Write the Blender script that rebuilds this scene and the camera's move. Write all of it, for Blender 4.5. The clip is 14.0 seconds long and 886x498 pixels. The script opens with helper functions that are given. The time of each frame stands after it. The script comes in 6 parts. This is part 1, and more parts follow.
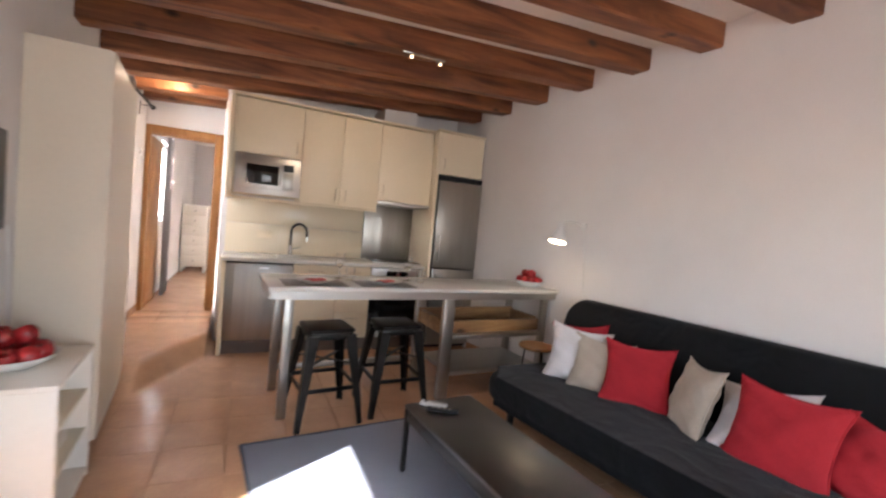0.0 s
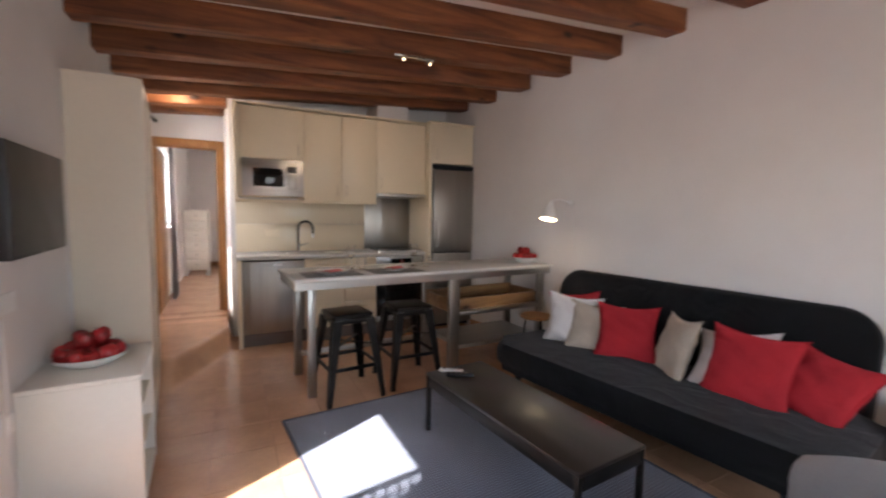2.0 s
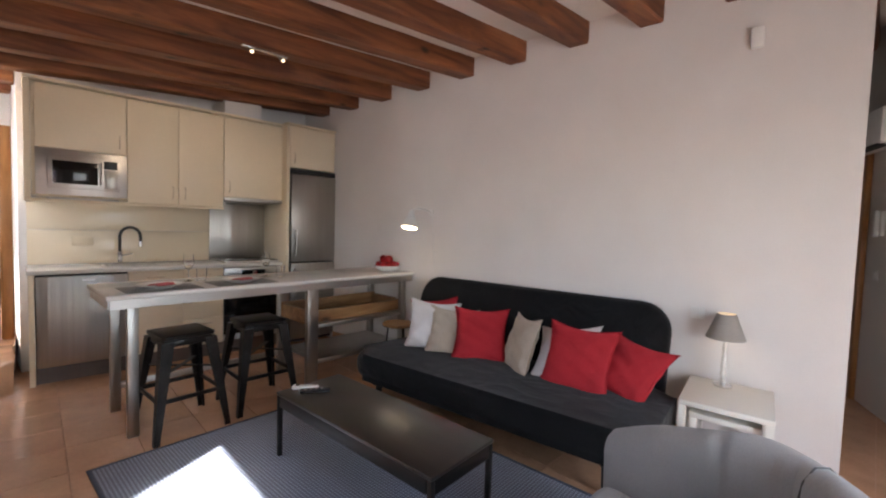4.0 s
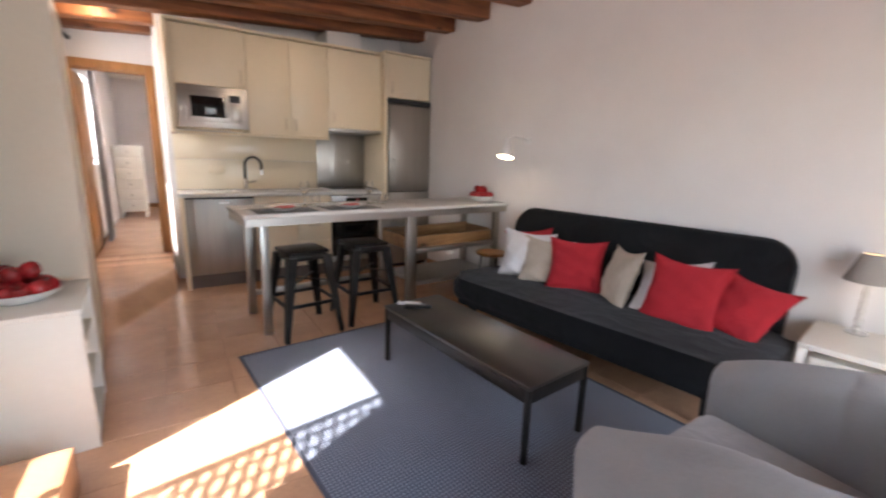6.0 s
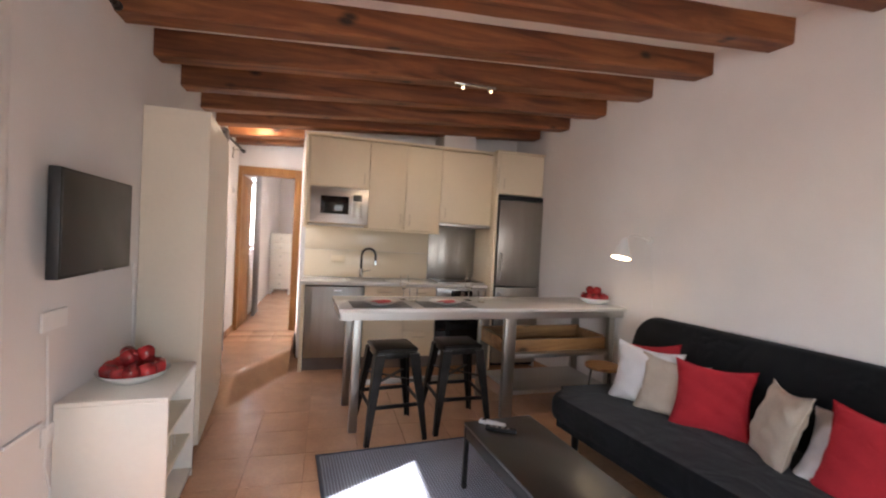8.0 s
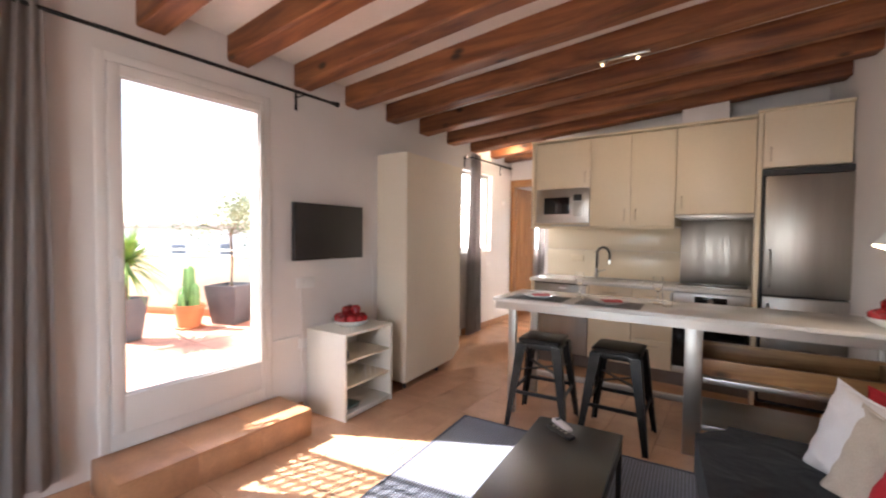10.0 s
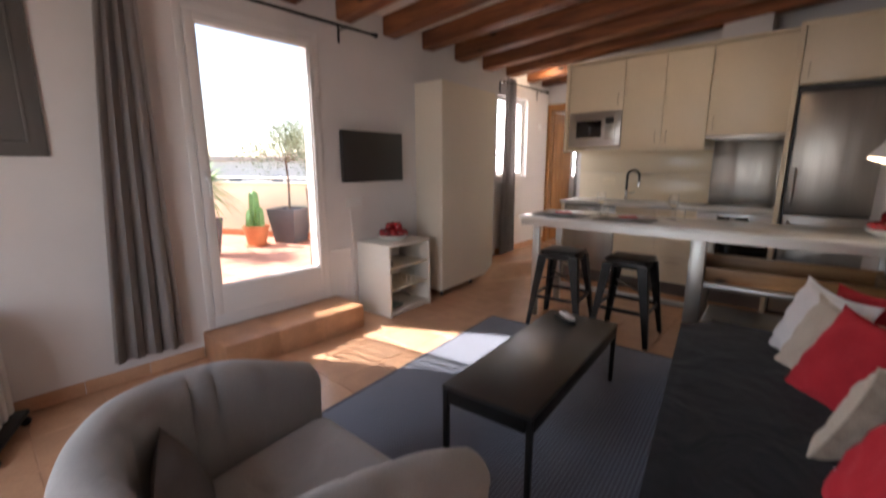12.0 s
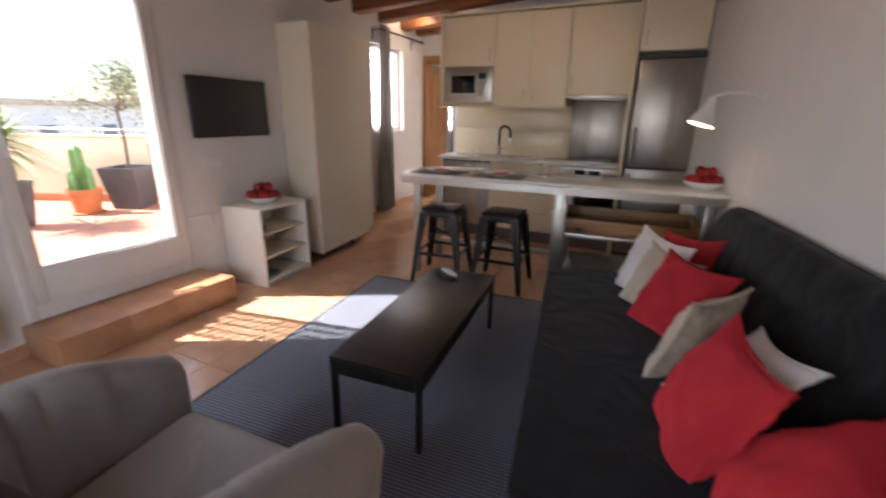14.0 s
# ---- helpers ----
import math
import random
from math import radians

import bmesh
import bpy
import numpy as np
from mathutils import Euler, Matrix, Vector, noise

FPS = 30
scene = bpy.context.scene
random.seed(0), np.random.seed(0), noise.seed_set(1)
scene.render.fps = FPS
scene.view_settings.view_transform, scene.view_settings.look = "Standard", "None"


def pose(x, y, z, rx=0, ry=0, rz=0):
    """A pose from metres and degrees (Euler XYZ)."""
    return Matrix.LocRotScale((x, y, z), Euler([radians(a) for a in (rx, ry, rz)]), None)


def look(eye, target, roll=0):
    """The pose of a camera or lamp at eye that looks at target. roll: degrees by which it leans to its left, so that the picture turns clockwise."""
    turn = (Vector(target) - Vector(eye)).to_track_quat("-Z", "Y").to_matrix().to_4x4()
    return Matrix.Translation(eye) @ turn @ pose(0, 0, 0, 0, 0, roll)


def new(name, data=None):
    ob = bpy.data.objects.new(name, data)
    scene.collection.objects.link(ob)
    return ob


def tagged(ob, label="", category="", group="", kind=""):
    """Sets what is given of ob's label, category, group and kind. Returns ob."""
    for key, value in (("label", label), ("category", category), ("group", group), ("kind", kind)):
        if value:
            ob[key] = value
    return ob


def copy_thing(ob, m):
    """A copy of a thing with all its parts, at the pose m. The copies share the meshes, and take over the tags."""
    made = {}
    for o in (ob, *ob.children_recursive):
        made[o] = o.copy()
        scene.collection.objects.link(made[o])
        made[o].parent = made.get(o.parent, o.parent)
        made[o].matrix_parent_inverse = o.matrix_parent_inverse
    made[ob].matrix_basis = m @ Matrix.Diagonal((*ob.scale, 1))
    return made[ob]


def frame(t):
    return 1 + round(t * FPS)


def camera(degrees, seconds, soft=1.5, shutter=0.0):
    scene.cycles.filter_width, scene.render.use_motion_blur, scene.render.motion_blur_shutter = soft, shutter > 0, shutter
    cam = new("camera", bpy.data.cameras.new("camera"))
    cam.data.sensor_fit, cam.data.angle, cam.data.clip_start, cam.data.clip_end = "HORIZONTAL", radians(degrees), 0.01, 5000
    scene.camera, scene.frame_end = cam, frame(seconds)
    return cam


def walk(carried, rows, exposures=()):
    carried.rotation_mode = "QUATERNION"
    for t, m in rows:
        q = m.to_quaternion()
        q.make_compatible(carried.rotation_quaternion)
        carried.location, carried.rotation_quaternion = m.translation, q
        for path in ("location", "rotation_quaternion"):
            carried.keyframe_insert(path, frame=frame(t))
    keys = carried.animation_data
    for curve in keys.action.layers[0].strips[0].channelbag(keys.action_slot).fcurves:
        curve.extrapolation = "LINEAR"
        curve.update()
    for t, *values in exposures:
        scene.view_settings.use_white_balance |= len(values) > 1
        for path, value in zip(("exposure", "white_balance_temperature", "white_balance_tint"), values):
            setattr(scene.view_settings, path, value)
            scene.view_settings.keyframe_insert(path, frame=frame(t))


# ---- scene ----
cam = camera(92.8, 14.0, 2.1, 0.5)

PATH = [
    (0, (1.012, 0.645, 1.378), (1.868, 2.45, 1.279), 5.4),
    (0.5, (0.764, 0.512, 1.42), (1.452, 2.375, 1.183), 2.5),
    (1, (0.706, 0.394, 1.406), (1.067, 2.352, 1.221), -0.2),
    (1.5, (0.782, 0.369, 1.397), (1.303, 2.291, 1.214), 0.5),
    (2, (0.797, 0.415, 1.389), (1.692, 2.196, 1.221), 1.0),
    (2.5, (0.859, 0.411, 1.372), (1.987, 2.058, 1.264), 1.0),
    (3, (0.865, 0.374, 1.382), (2.218, 1.844, 1.297), 1.0),
    (3.2, (0.901, 0.386, 1.376), (2.31, 1.801, 1.274), 1.1),
    (5.3, (0.84, 0.411, 1.359), (2.162, 1.904, 1.205), 2.7),
    (5.5, (0.859, 0.374, 1.321), (2.189, 1.84, 1.034), 2.5),
    (6, (0.789, 0.416, 1.319), (1.85, 2.059, 0.901), 1.8),
    (6.5, (0.712, 0.489, 1.385), (1.581, 2.274, 1.143), 1.3),
    (6.8, (0.725, 0.49, 1.406), (1.572, 2.298, 1.29), 1.1),
    (7, (0.699, 0.504, 1.419), (1.54, 2.317, 1.332), 1.3),
    (7.2, (0.696, 0.509, 1.438), (1.518, 2.33, 1.359), 1.5),
    (9.3, (2.384, 0.521, 1.402), (1.764, 2.423, 1.367), 1.7),
    (9.5, (2.542, 0.513, 1.424), (1.698, 2.324, 1.319), 0.1),
    (9.6, (2.596, 0.516, 1.447), (1.643, 2.272, 1.346), -0.1),
    (10, (2.776, 0.55, 1.398), (1.618, 2.18, 1.329), 0.6),
    (10.5, (2.922, 0.462, 1.42), (1.533, 1.896, 1.288), -0.9),
    (11, (3.039, 0.324, 1.396), (1.653, 1.763, 1.306), 0.5),
    (11.5, (3.089, 0.303, 1.403), (1.738, 1.769, 1.245), 1.4),
    (12, (3.116, 0.284, 1.338), (1.818, 1.755, 0.946), -0.1),
    (12.5, (3.148, 0.272, 1.293), (1.97, 1.722, 0.578), -1.0),
    (13, (3.22, 0.325, 1.298), (2.355, 1.983, 0.59), -0.7),
    (13.5, (3.247, 0.37, 1.284), (2.597, 2.147, 0.638), 0.2),
    (14, (3.089, 0.332, 1.374), (2.28, 2.06, 0.774), 1.0),
]
EXPOSURES = [(0.0, 2.5, 6450, 13), (0.5, 2.58, 6400, 13), (1.0, 2.35, 6400, 13), (1.5, 2.15, 6400, 13), (2.0, 1.95, 6450, 14), (3.0, 1.95, 6400, 13), (5.3, 2.42, 6300, 12), (6.5, 2.42, 6500, 14), (7.2, 2.2, 6600, 15), (9.5, 2.55, 6600, 15), (10.2, 2.3, 6700, 15), (11.0, 1.85, 6800, 17), (12.0, 1.64, 6650, 16), (13.5, 1.65, 6550, 14), (14.0, 1.75, 6550, 14)]
walk(cam, [(t, look(eye, target, roll)) for t, eye, target, roll in PATH], EXPOSURES)
SUN_WAY = Vector((1.85, 0.985, -2.24)).normalized()
world = bpy.data.worlds.new("sky")
scene.world = world
world.use_nodes = True
wn = world.node_tree.nodes
sky = wn.new("ShaderNodeTexSky")
sky.sky_type = "NISHITA"
sky.sun_disc = False
sky.sun_elevation = math.asin(-SUN_WAY.z)
sky.sun_rotation = math.atan2(-SUN_WAY.x, -SUN_WAY.y)
world.node_tree.links.new(sky.outputs[0], wn["Background"].inputs[0])
wn["Background"].inputs[1].default_value = 0.13


def lamp(name, kind, energy, colour, m, **more):
    data = bpy.data.lights.new(name, kind)
    data.energy, data.color = energy, colour
    ob = new(name, data)
    ob.matrix_world = m
    return ob


sun = lamp("sun", "SUN", 5.0, (1.0, 0.965, 0.92), look((-6, 0, 8), Vector((-6, 0, 8)) + SUN_WAY))
sun.data.angle = radians(0.53)
# daylight standing in the glazed openings
# the south window is unseen and assumed; this lamp brightens sofa, chair and floor
south_day = lamp("south_window_daylight", "AREA", 6.0, (0.80, 0.90, 1.0), look((1.95, -1.15, 1.25), (2.35, 0.75, 0.0)))
south_day.data.shape, south_day.data.size, south_day.data.size_y = "RECTANGLE", 1.45, 1.5
hall_day = lamp("corridor_window_daylight", "AREA", 5.5, (0.95, 0.97, 1.0), look((-0.30, 5.21, 1.68), (3, 5.21, 1.5)))
hall_day.data.shape, hall_day.data.size, hall_day.data.size_y = "RECTANGLE", 0.7, 1.0
bed_day = lamp("bedroom_window_daylight", "AREA", 22.0, (0.9, 0.95, 1.0), look((-0.30, 7.52, 1.64), (3, 7.52, 1.4)))
bed_day.data.shape, bed_day.data.size, bed_day.data.size_y = "RECTANGLE", 0.8, 1.1

spot_light = lamp("spot_light", "SPOT", 3.2, (1.0, 0.78, 0.54), look((2.09, 3.42, 2.46), (1.75, 5.0, 1.25)))
spot_light.data.spot_size, spot_light.data.spot_blend = radians(105), 0.8
spot_light.data.shadow_soft_size = 0.05
down_light = lamp("down_light", "POINT", 1.2, (1.0, 0.80, 0.58), pose(0.36, 5.40, 2.50))
down_light.data.shadow_soft_size = 0.04
table_lamp_light = lamp("table_lamp_light", "POINT", 0.09, (1.0, 0.78, 0.52), pose(3.885, 1.015, 0.835))
table_lamp_light.data.shadow_soft_size = 0.03


# ---- materials ----
def mat(name, colour, rough=0.6, metal=0.0, var=0.12, scale=6.0, fine=0.05, fscale=90.0, bump=0.1, stretch=(1, 1, 1), coat=0.0, spread=0.0, spec=0.5):
    """A surface with stains at one scale, grain at a finer one, relief from the grain and, for repeated pieces, a shade of its own."""
    m = bpy.data.materials.new(name)
    m.use_nodes = True
    n, l = m.node_tree.nodes, m.node_tree.links
    b = n["Principled BSDF"]
    co, mp = n.new("ShaderNodeTexCoord"), n.new("ShaderNodeMapping")
    mp.inputs["Scale"].default_value = stretch
    if spread:
        # each piece takes its own stretch of the pattern
        own, far, at = n.new("ShaderNodeObjectInfo"), n.new("ShaderNodeMath"), n.new("ShaderNodeVectorMath")
        far.operation, far.inputs[1].default_value, at.operation = "MULTIPLY", 53.0, "ADD"
        l.new(own.outputs["Random"], far.inputs[0])
        l.new(co.outputs["Object"], at.inputs[0]), l.new(far.outputs[0], at.inputs[1])
        l.new(at.outputs[0], mp.inputs["Vector"])
    else:
        l.new(co.outputs["Object"], mp.inputs["Vector"])
    n1, n2 = n.new("ShaderNodeTexNoise"), n.new("ShaderNodeTexNoise")
    n1.inputs["Scale"].default_value, n1.inputs["Detail"].default_value = scale, 4
    n2.inputs["Scale"].default_value, n2.inputs["Detail"].default_value = fscale, 3
    for t in (n1, n2):
        l.new(mp.outputs[0], t.inputs["Vector"])
    r1 = n.new("ShaderNodeMapRange")
    r1.inputs["From Min"].default_value, r1.inputs["From Max"].default_value = 0.3, 0.7
    r1.inputs["To Min"].default_value, r1.inputs["To Max"].default_value = 1 - var, 1 + var
    l.new(n1.outputs["Fac"], r1.inputs["Value"])
    r2 = n.new("ShaderNodeMapRange")
    r2.inputs["From Min"].default_value, r2.inputs["From Max"].default_value = 0.3, 0.7
    r2.inputs["To Min"].default_value, r2.inputs["To Max"].default_value = 1 - fine, 1 + fine
    l.new(n2.outputs["Fac"], r2.inputs["Value"])
    mul = n.new("ShaderNodeMath")
    mul.operation = "MULTIPLY"
    l.new(r1.outputs[0], mul.inputs[0]), l.new(r2.outputs[0], mul.inputs[1])
    last = mul
    if spread:
        info, r3, mul2 = n.new("ShaderNodeObjectInfo"), n.new("ShaderNodeMapRange"), n.new("ShaderNodeMath")
        r3.inputs["To Min"].default_value, r3.inputs["To Max"].default_value = 1 - spread, 1 + spread
        mul2.operation = "MULTIPLY"
        l.new(info.outputs["Random"], r3.inputs["Value"])
        l.new(mul.outputs[0], mul2.inputs[0]), l.new(r3.outputs[0], mul2.inputs[1])
        last = mul2
    vec = n.new("ShaderNodeVectorMath")
    vec.operation = "SCALE"
    vec.inputs[0].default_value = colour
    l.new(last.outputs[0], vec.inputs["Scale"])
    l.new(vec.outputs[0], b.inputs["Base Color"])
    rr = n.new("ShaderNodeMapRange")
    lo, hi = max(rough - 0.08, 0.02), min(rough + 0.08, 1)
    lo, hi = (max(lo, 0.29), hi) if rough > 0.275 else (lo, min(hi, 0.26))
    rr.inputs["To Min"].default_value, rr.inputs["To Max"].default_value = lo, hi
    l.new(n1.outputs["Fac"], rr.inputs["Value"])
    l.new(rr.outputs[0], b.inputs["Roughness"])
    b.inputs["Metallic"].default_value = metal
    b.inputs["Specular IOR Level"].default_value = spec
    b.inputs["Coat Weight"].default_value = coat
    b.inputs["Coat Roughness"].default_value = 0.15
    if bump:
        bp = n.new("ShaderNodeBump")
        bp.inputs["Strength"].default_value, bp.inputs["Distance"].default_value = bump, 0.004
        l.new(n2.outputs["Fac"], bp.inputs["Height"])
        l.new(bp.outputs[0], b.inputs["Normal"])
    return m


def timber(name, dark, light, rough=0.45, along="x", knots=True, coat=0.0, ring=9.0):
    """Wood with grain along one axis, dark knots and a shade per piece."""
    m = bpy.data.materials.new(name)
    m.use_nodes = True
    n, l = m.node_tree.nodes, m.node_tree.links
    b = n["Principled BSDF"]
    co, mp, info = n.new("ShaderNodeTexCoord"), n.new("ShaderNodeMapping"), n.new("ShaderNodeObjectInfo")
    st = {"x": (0.10, 1, 1), "y": (1, 0.10, 1), "z": (1, 1, 0.10)}[along]
    mp.inputs["Scale"].default_value = st
    off = n.new("ShaderNodeVectorMath")
    off.operation = "ADD"
    sc = n.new("ShaderNodeMath")
    sc.operation, sc.inputs[1].default_value = "MULTIPLY", 37.0
    l.new(info.outputs["Random"], sc.inputs[0])
    l.new(co.outputs["Object"], off.inputs[0]), l.new(sc.outputs[0], off.inputs[1])
    l.new(off.outputs[0], mp.inputs["Vector"])
    warp, grain, stain = n.new("ShaderNodeTexNoise"), n.new("ShaderNodeTexNoise"), n.new("ShaderNodeTexNoise")
    warp.inputs["Scale"].default_value, warp.inputs["Detail"].default_value = ring, 5
    warp.inputs["Distortion"].default_value = 1.6
    grain.inputs["Scale"].default_value, grain.inputs["Detail"].default_value = 120.0, 2
    stain.inputs["Scale"].default_value = 2.2
    l.new(mp.outputs[0], warp.inputs["Vector"]), l.new(mp.outputs[0], grain.inputs["Vector"]), l.new(off.outputs[0], stain.inputs["Vector"])
    ramp = n.new("ShaderNodeValToRGB")
    ramp.color_ramp.elements[0].position, ramp.color_ramp.elements[1].position = 0.32, 0.68
    ramp.color_ramp.elements[0].color, ramp.color_ramp.elements[1].color = (*dark, 1), (*light, 1)
    l.new(warp.outputs["Fac"], ramp.inputs[0])
    mixg = n.new("ShaderNodeMix")
    mixg.data_type, mixg.blend_type = "RGBA", "MULTIPLY"
    mixg.inputs[0].default_value = 0.35
    l.new(ramp.outputs[0], mixg.inputs["A"]), l.new(grain.outputs["Fac"], mixg.inputs["B"])
    out = mixg.outputs["Result"]
    mixs = n.new("ShaderNodeMix")
    mixs.data_type, mixs.blend_type = "RGBA", "MULTIPLY"
    mixs.inputs[0].default_value = 0.45
    l.new(out, mixs.inputs["A"]), l.new(stain.outputs["Fac"], mixs.inputs["B"])
    out = mixs.outputs["Result"]
    if knots:
        vo, kr, km = n.new("ShaderNodeTexVoronoi"), n.new("ShaderNodeMapRange"), n.new("ShaderNodeMix")
        mk = n.new("ShaderNodeMapping")
        mk.inputs["Scale"].default_value = {"x": (0.55, 1, 1), "y": (1, 0.55, 1), "z": (1, 1, 0.55)}[along]
        l.new(off.outputs[0], mk.inputs["Vector"]), l.new(mk.outputs[0], vo.inputs["Vector"])
        vo.inputs["Scale"].default_value = 5.6
        kr.inputs["From Min"].default_value, kr.inputs["From Max"].default_value = 0.07, 0.19
        kr.inputs["To Min"].default_value, kr.inputs["To Max"].default_value = 0.14, 1.0
        l.new(vo.outputs["Distance"], kr.inputs["Value"])
        km.data_type, km.blend_type = "RGBA", "MULTIPLY"
        km.inputs[0].default_value = 1.0
        l.new(out, km.inputs["A"]), l.new(kr.outputs[0], km.inputs["B"])
        out = km.outputs["Result"]
    l.new(out, b.inputs["Base Color"])
    b.inputs["Roughness"].default_value = rough
    b.inputs["Coat Weight"].default_value, b.inputs["Coat Roughness"].default_value = coat, 0.34
    bp = n.new("ShaderNodeBump")
    bp.inputs["Strength"].default_value, bp.inputs["Distance"].default_value = 0.25, 0.003
    l.new(warp.outputs["Fac"], bp.inputs["Height"]), l.new(bp.outputs[0], b.inputs["Normal"])
    return m


def weave(name, a, bcol, pitch, rough=0.95, bump=0.6, chevron=False):
    """Woven cloth: two crossing bands of thread."""
    m = mat(name, a, rough, var=0.10, scale=5, fine=0.08, fscale=160, bump=0.0)
    n, l = m.node_tree.nodes, m.node_tree.links
    b = n["Principled BSDF"]
    co = n.new("ShaderNodeTexCoord")
    w1, w2 = n.new("ShaderNodeTexWave"), n.new("ShaderNodeTexWave")
    w1.bands_direction, w2.bands_direction = "X", "Y"
    for w in (w1, w2):
        w.inputs["Scale"].default_value = 0.314 / pitch
        w.inputs["Distortion"].default_value, w.inputs["Detail Scale"].default_value = 0.6, 3.0
        l.new(co.outputs["Object"], w.inputs["Vector"])
    mx = n.new("ShaderNodeMath")
    mx.operation = "MULTIPLY"
    l.new(w1.outputs["Fac"], mx.inputs[0]), l.new(w2.outputs["Fac"], mx.inputs[1])
    old = b.inputs["Base Color"].links[0].from_socket
    mix = n.new("ShaderNodeMix")
    mix.data_type = "RGBA"
    l.new(mx.outputs[0], mix.inputs[0]), l.new(old, mix.inputs["A"])
    mix.inputs["B"].default_value = (*bcol, 1)
    l.new(mix.outputs["Result"], b.inputs["Base Color"])
    bp = n.new("ShaderNodeBump")
    bp.inputs["Strength"].default_value, bp.inputs["Distance"].default_value = bump, 0.003
    l.new(mx.outputs[0], bp.inputs["Height"]), l.new(bp.outputs[0], b.inputs["Normal"])
    b.inputs["Sheen Weight"].default_value = 0.25
    return m


def glow(name, colour, strength):
    m = bpy.data.materials.new(name)
    m.use_nodes = True
    b = m.node_tree.nodes["Principled BSDF"]
    b.inputs["Base Color"].default_value = (*colour, 1)
    b.inputs["Emission Color"].default_value, b.inputs["Emission Strength"].default_value = (*colour, 1), strength
    return m


def clear(name, rough=0.0, ior=1.45, tint=(1, 1, 1)):
    m = bpy.data.materials.new(name)
    m.use_nodes = True
    b = m.node_tree.nodes["Principled BSDF"]
    b.inputs["Base Color"].default_value = (*tint, 1)
    b.inputs["Transmission Weight"].default_value, b.inputs["Roughness"].default_value, b.inputs["IOR"].default_value = 1.0, rough, ior
    return m


def creases(m, scale, strength, depth=0.02, stretch=(1, 1, 1)):
    """Soft folds of loose cloth, laid over the relief that the surface has."""
    n, l = m.node_tree.nodes, m.node_tree.links
    b = n["Principled BSDF"]
    co, mp, t, bp = n.new("ShaderNodeTexCoord"), n.new("ShaderNodeMapping"), n.new("ShaderNodeTexNoise"), n.new("ShaderNodeBump")
    mp.inputs["Scale"].default_value = stretch
    t.inputs["Scale"].default_value, t.inputs["Detail"].default_value, t.inputs["Distortion"].default_value = scale, 2.5, 1.4
    bp.inputs["Strength"].default_value, bp.inputs["Distance"].default_value = strength, depth
    l.new(co.outputs["Object"], mp.inputs["Vector"]), l.new(mp.outputs[0], t.inputs["Vector"]), l.new(t.outputs["Fac"], bp.inputs["Height"])
    if b.inputs["Normal"].links:
        l.new(b.inputs["Normal"].links[0].from_socket, bp.inputs["Normal"])
    l.new(bp.outputs[0], b.inputs["Normal"])


PAINT = mat("white wall paint", (0.745, 0.71, 0.685), 0.85, var=0.03, scale=2.5, fine=0.015, fscale=140, bump=0.12)
PLASTER = mat("ceiling plaster", (0.80, 0.77, 0.73), 0.9, var=0.04, scale=3, fine=0.02, fscale=60, bump=0.3)
UPVC = mat("white window frame", (0.80, 0.77, 0.74), 0.35, var=0.02, scale=3, fine=0.01, bump=0.02)
BEAM = timber("stained pine", (0.17, 0.046, 0.016), (0.47, 0.172, 0.058), 0.56, "x")
TILE = mat("terracotta floor tile", (0.60, 0.35, 0.212), 0.25, var=0.10, scale=5, fine=0.05, fscale=60, bump=0.06, spread=0.035, coat=0.2)
STEPTILE = mat("glazed step tile", (0.51, 0.265, 0.14), 0.34, var=0.16, scale=6, fine=0.06, fscale=60, bump=0.08, spread=0.02)
GROUT = mat("cement grout", (0.50, 0.285, 0.17), 0.8, var=0.12, scale=9, fine=0.1, fscale=120, bump=0.3)
IVORY = mat("ivory laminate", (0.80, 0.725, 0.60), 0.42, var=0.02, scale=2, fine=0.012, fscale=40, bump=0.02)
OUTTILE = mat("terrace clay tile", (0.50, 0.24, 0.16), 0.8, var=0.15, scale=5, fine=0.08, bump=0.2, spread=0.1)
CREAM = mat("cream cabinet lacquer", (0.82, 0.70, 0.515), 0.38, var=0.02, scale=2, fine=0.012, fscale=40, bump=0.02)
WHITE = mat("white laminate", (0.78, 0.75, 0.68), 0.4, var=0.02, scale=2, fine=0.012, fscale=40, bump=0.02)
SHELFIN = mat("cream melamine", (0.76, 0.71, 0.58), 0.45, var=0.03, scale=3, fine=0.012, fscale=50, bump=0.02)
QUARTZ = mat("pale quartz worktop", (0.74, 0.72, 0.68), 0.22, var=0.03, scale=5, fine=0.05, fscale=220, bump=0.01)
SPLASH = mat("cream glazed splashback", (0.80, 0.69, 0.52), 0.25, var=0.02, scale=2, fine=0.01, bump=0.02)
STEEL = mat("brushed steel", (0.41, 0.385, 0.35), 0.31, 1.0, var=0.05, scale=2, fine=0.04, fscale=40, bump=0.12, stretch=(6, 6, 0.12))
STEELH = mat("brushed steel flat grain", (0.55, 0.53, 0.50), 0.32, 1.0, var=0.05, scale=2, fine=0.05, fscale=40, bump=0.12, stretch=(0.12, 6, 6))
CHROME = mat("chrome", (0.75, 0.75, 0.75), 0.08, 1.0, var=0.03, fine=0.01, bump=0.0)
BLACKM = mat("black powder coat", (0.018, 0.017, 0.017), 0.42, 0.3, var=0.2, scale=8, fine=0.1, bump=0.05)
STOOL = mat("black gunmetal", (0.030, 0.027, 0.025), 0.34, 0.7, var=0.35, scale=9, fine=0.15, fscale=50, bump=0.06)
EBONY = timber("black brown veneer", (0.007, 0.006, 0.006), (0.017, 0.0145, 0.013), 0.34, "y", knots=False, coat=0.9)
GLASSK = mat("black glass", (0.010, 0.010, 0.011), 0.08, var=0.1, fine=0.02, bump=0.0)
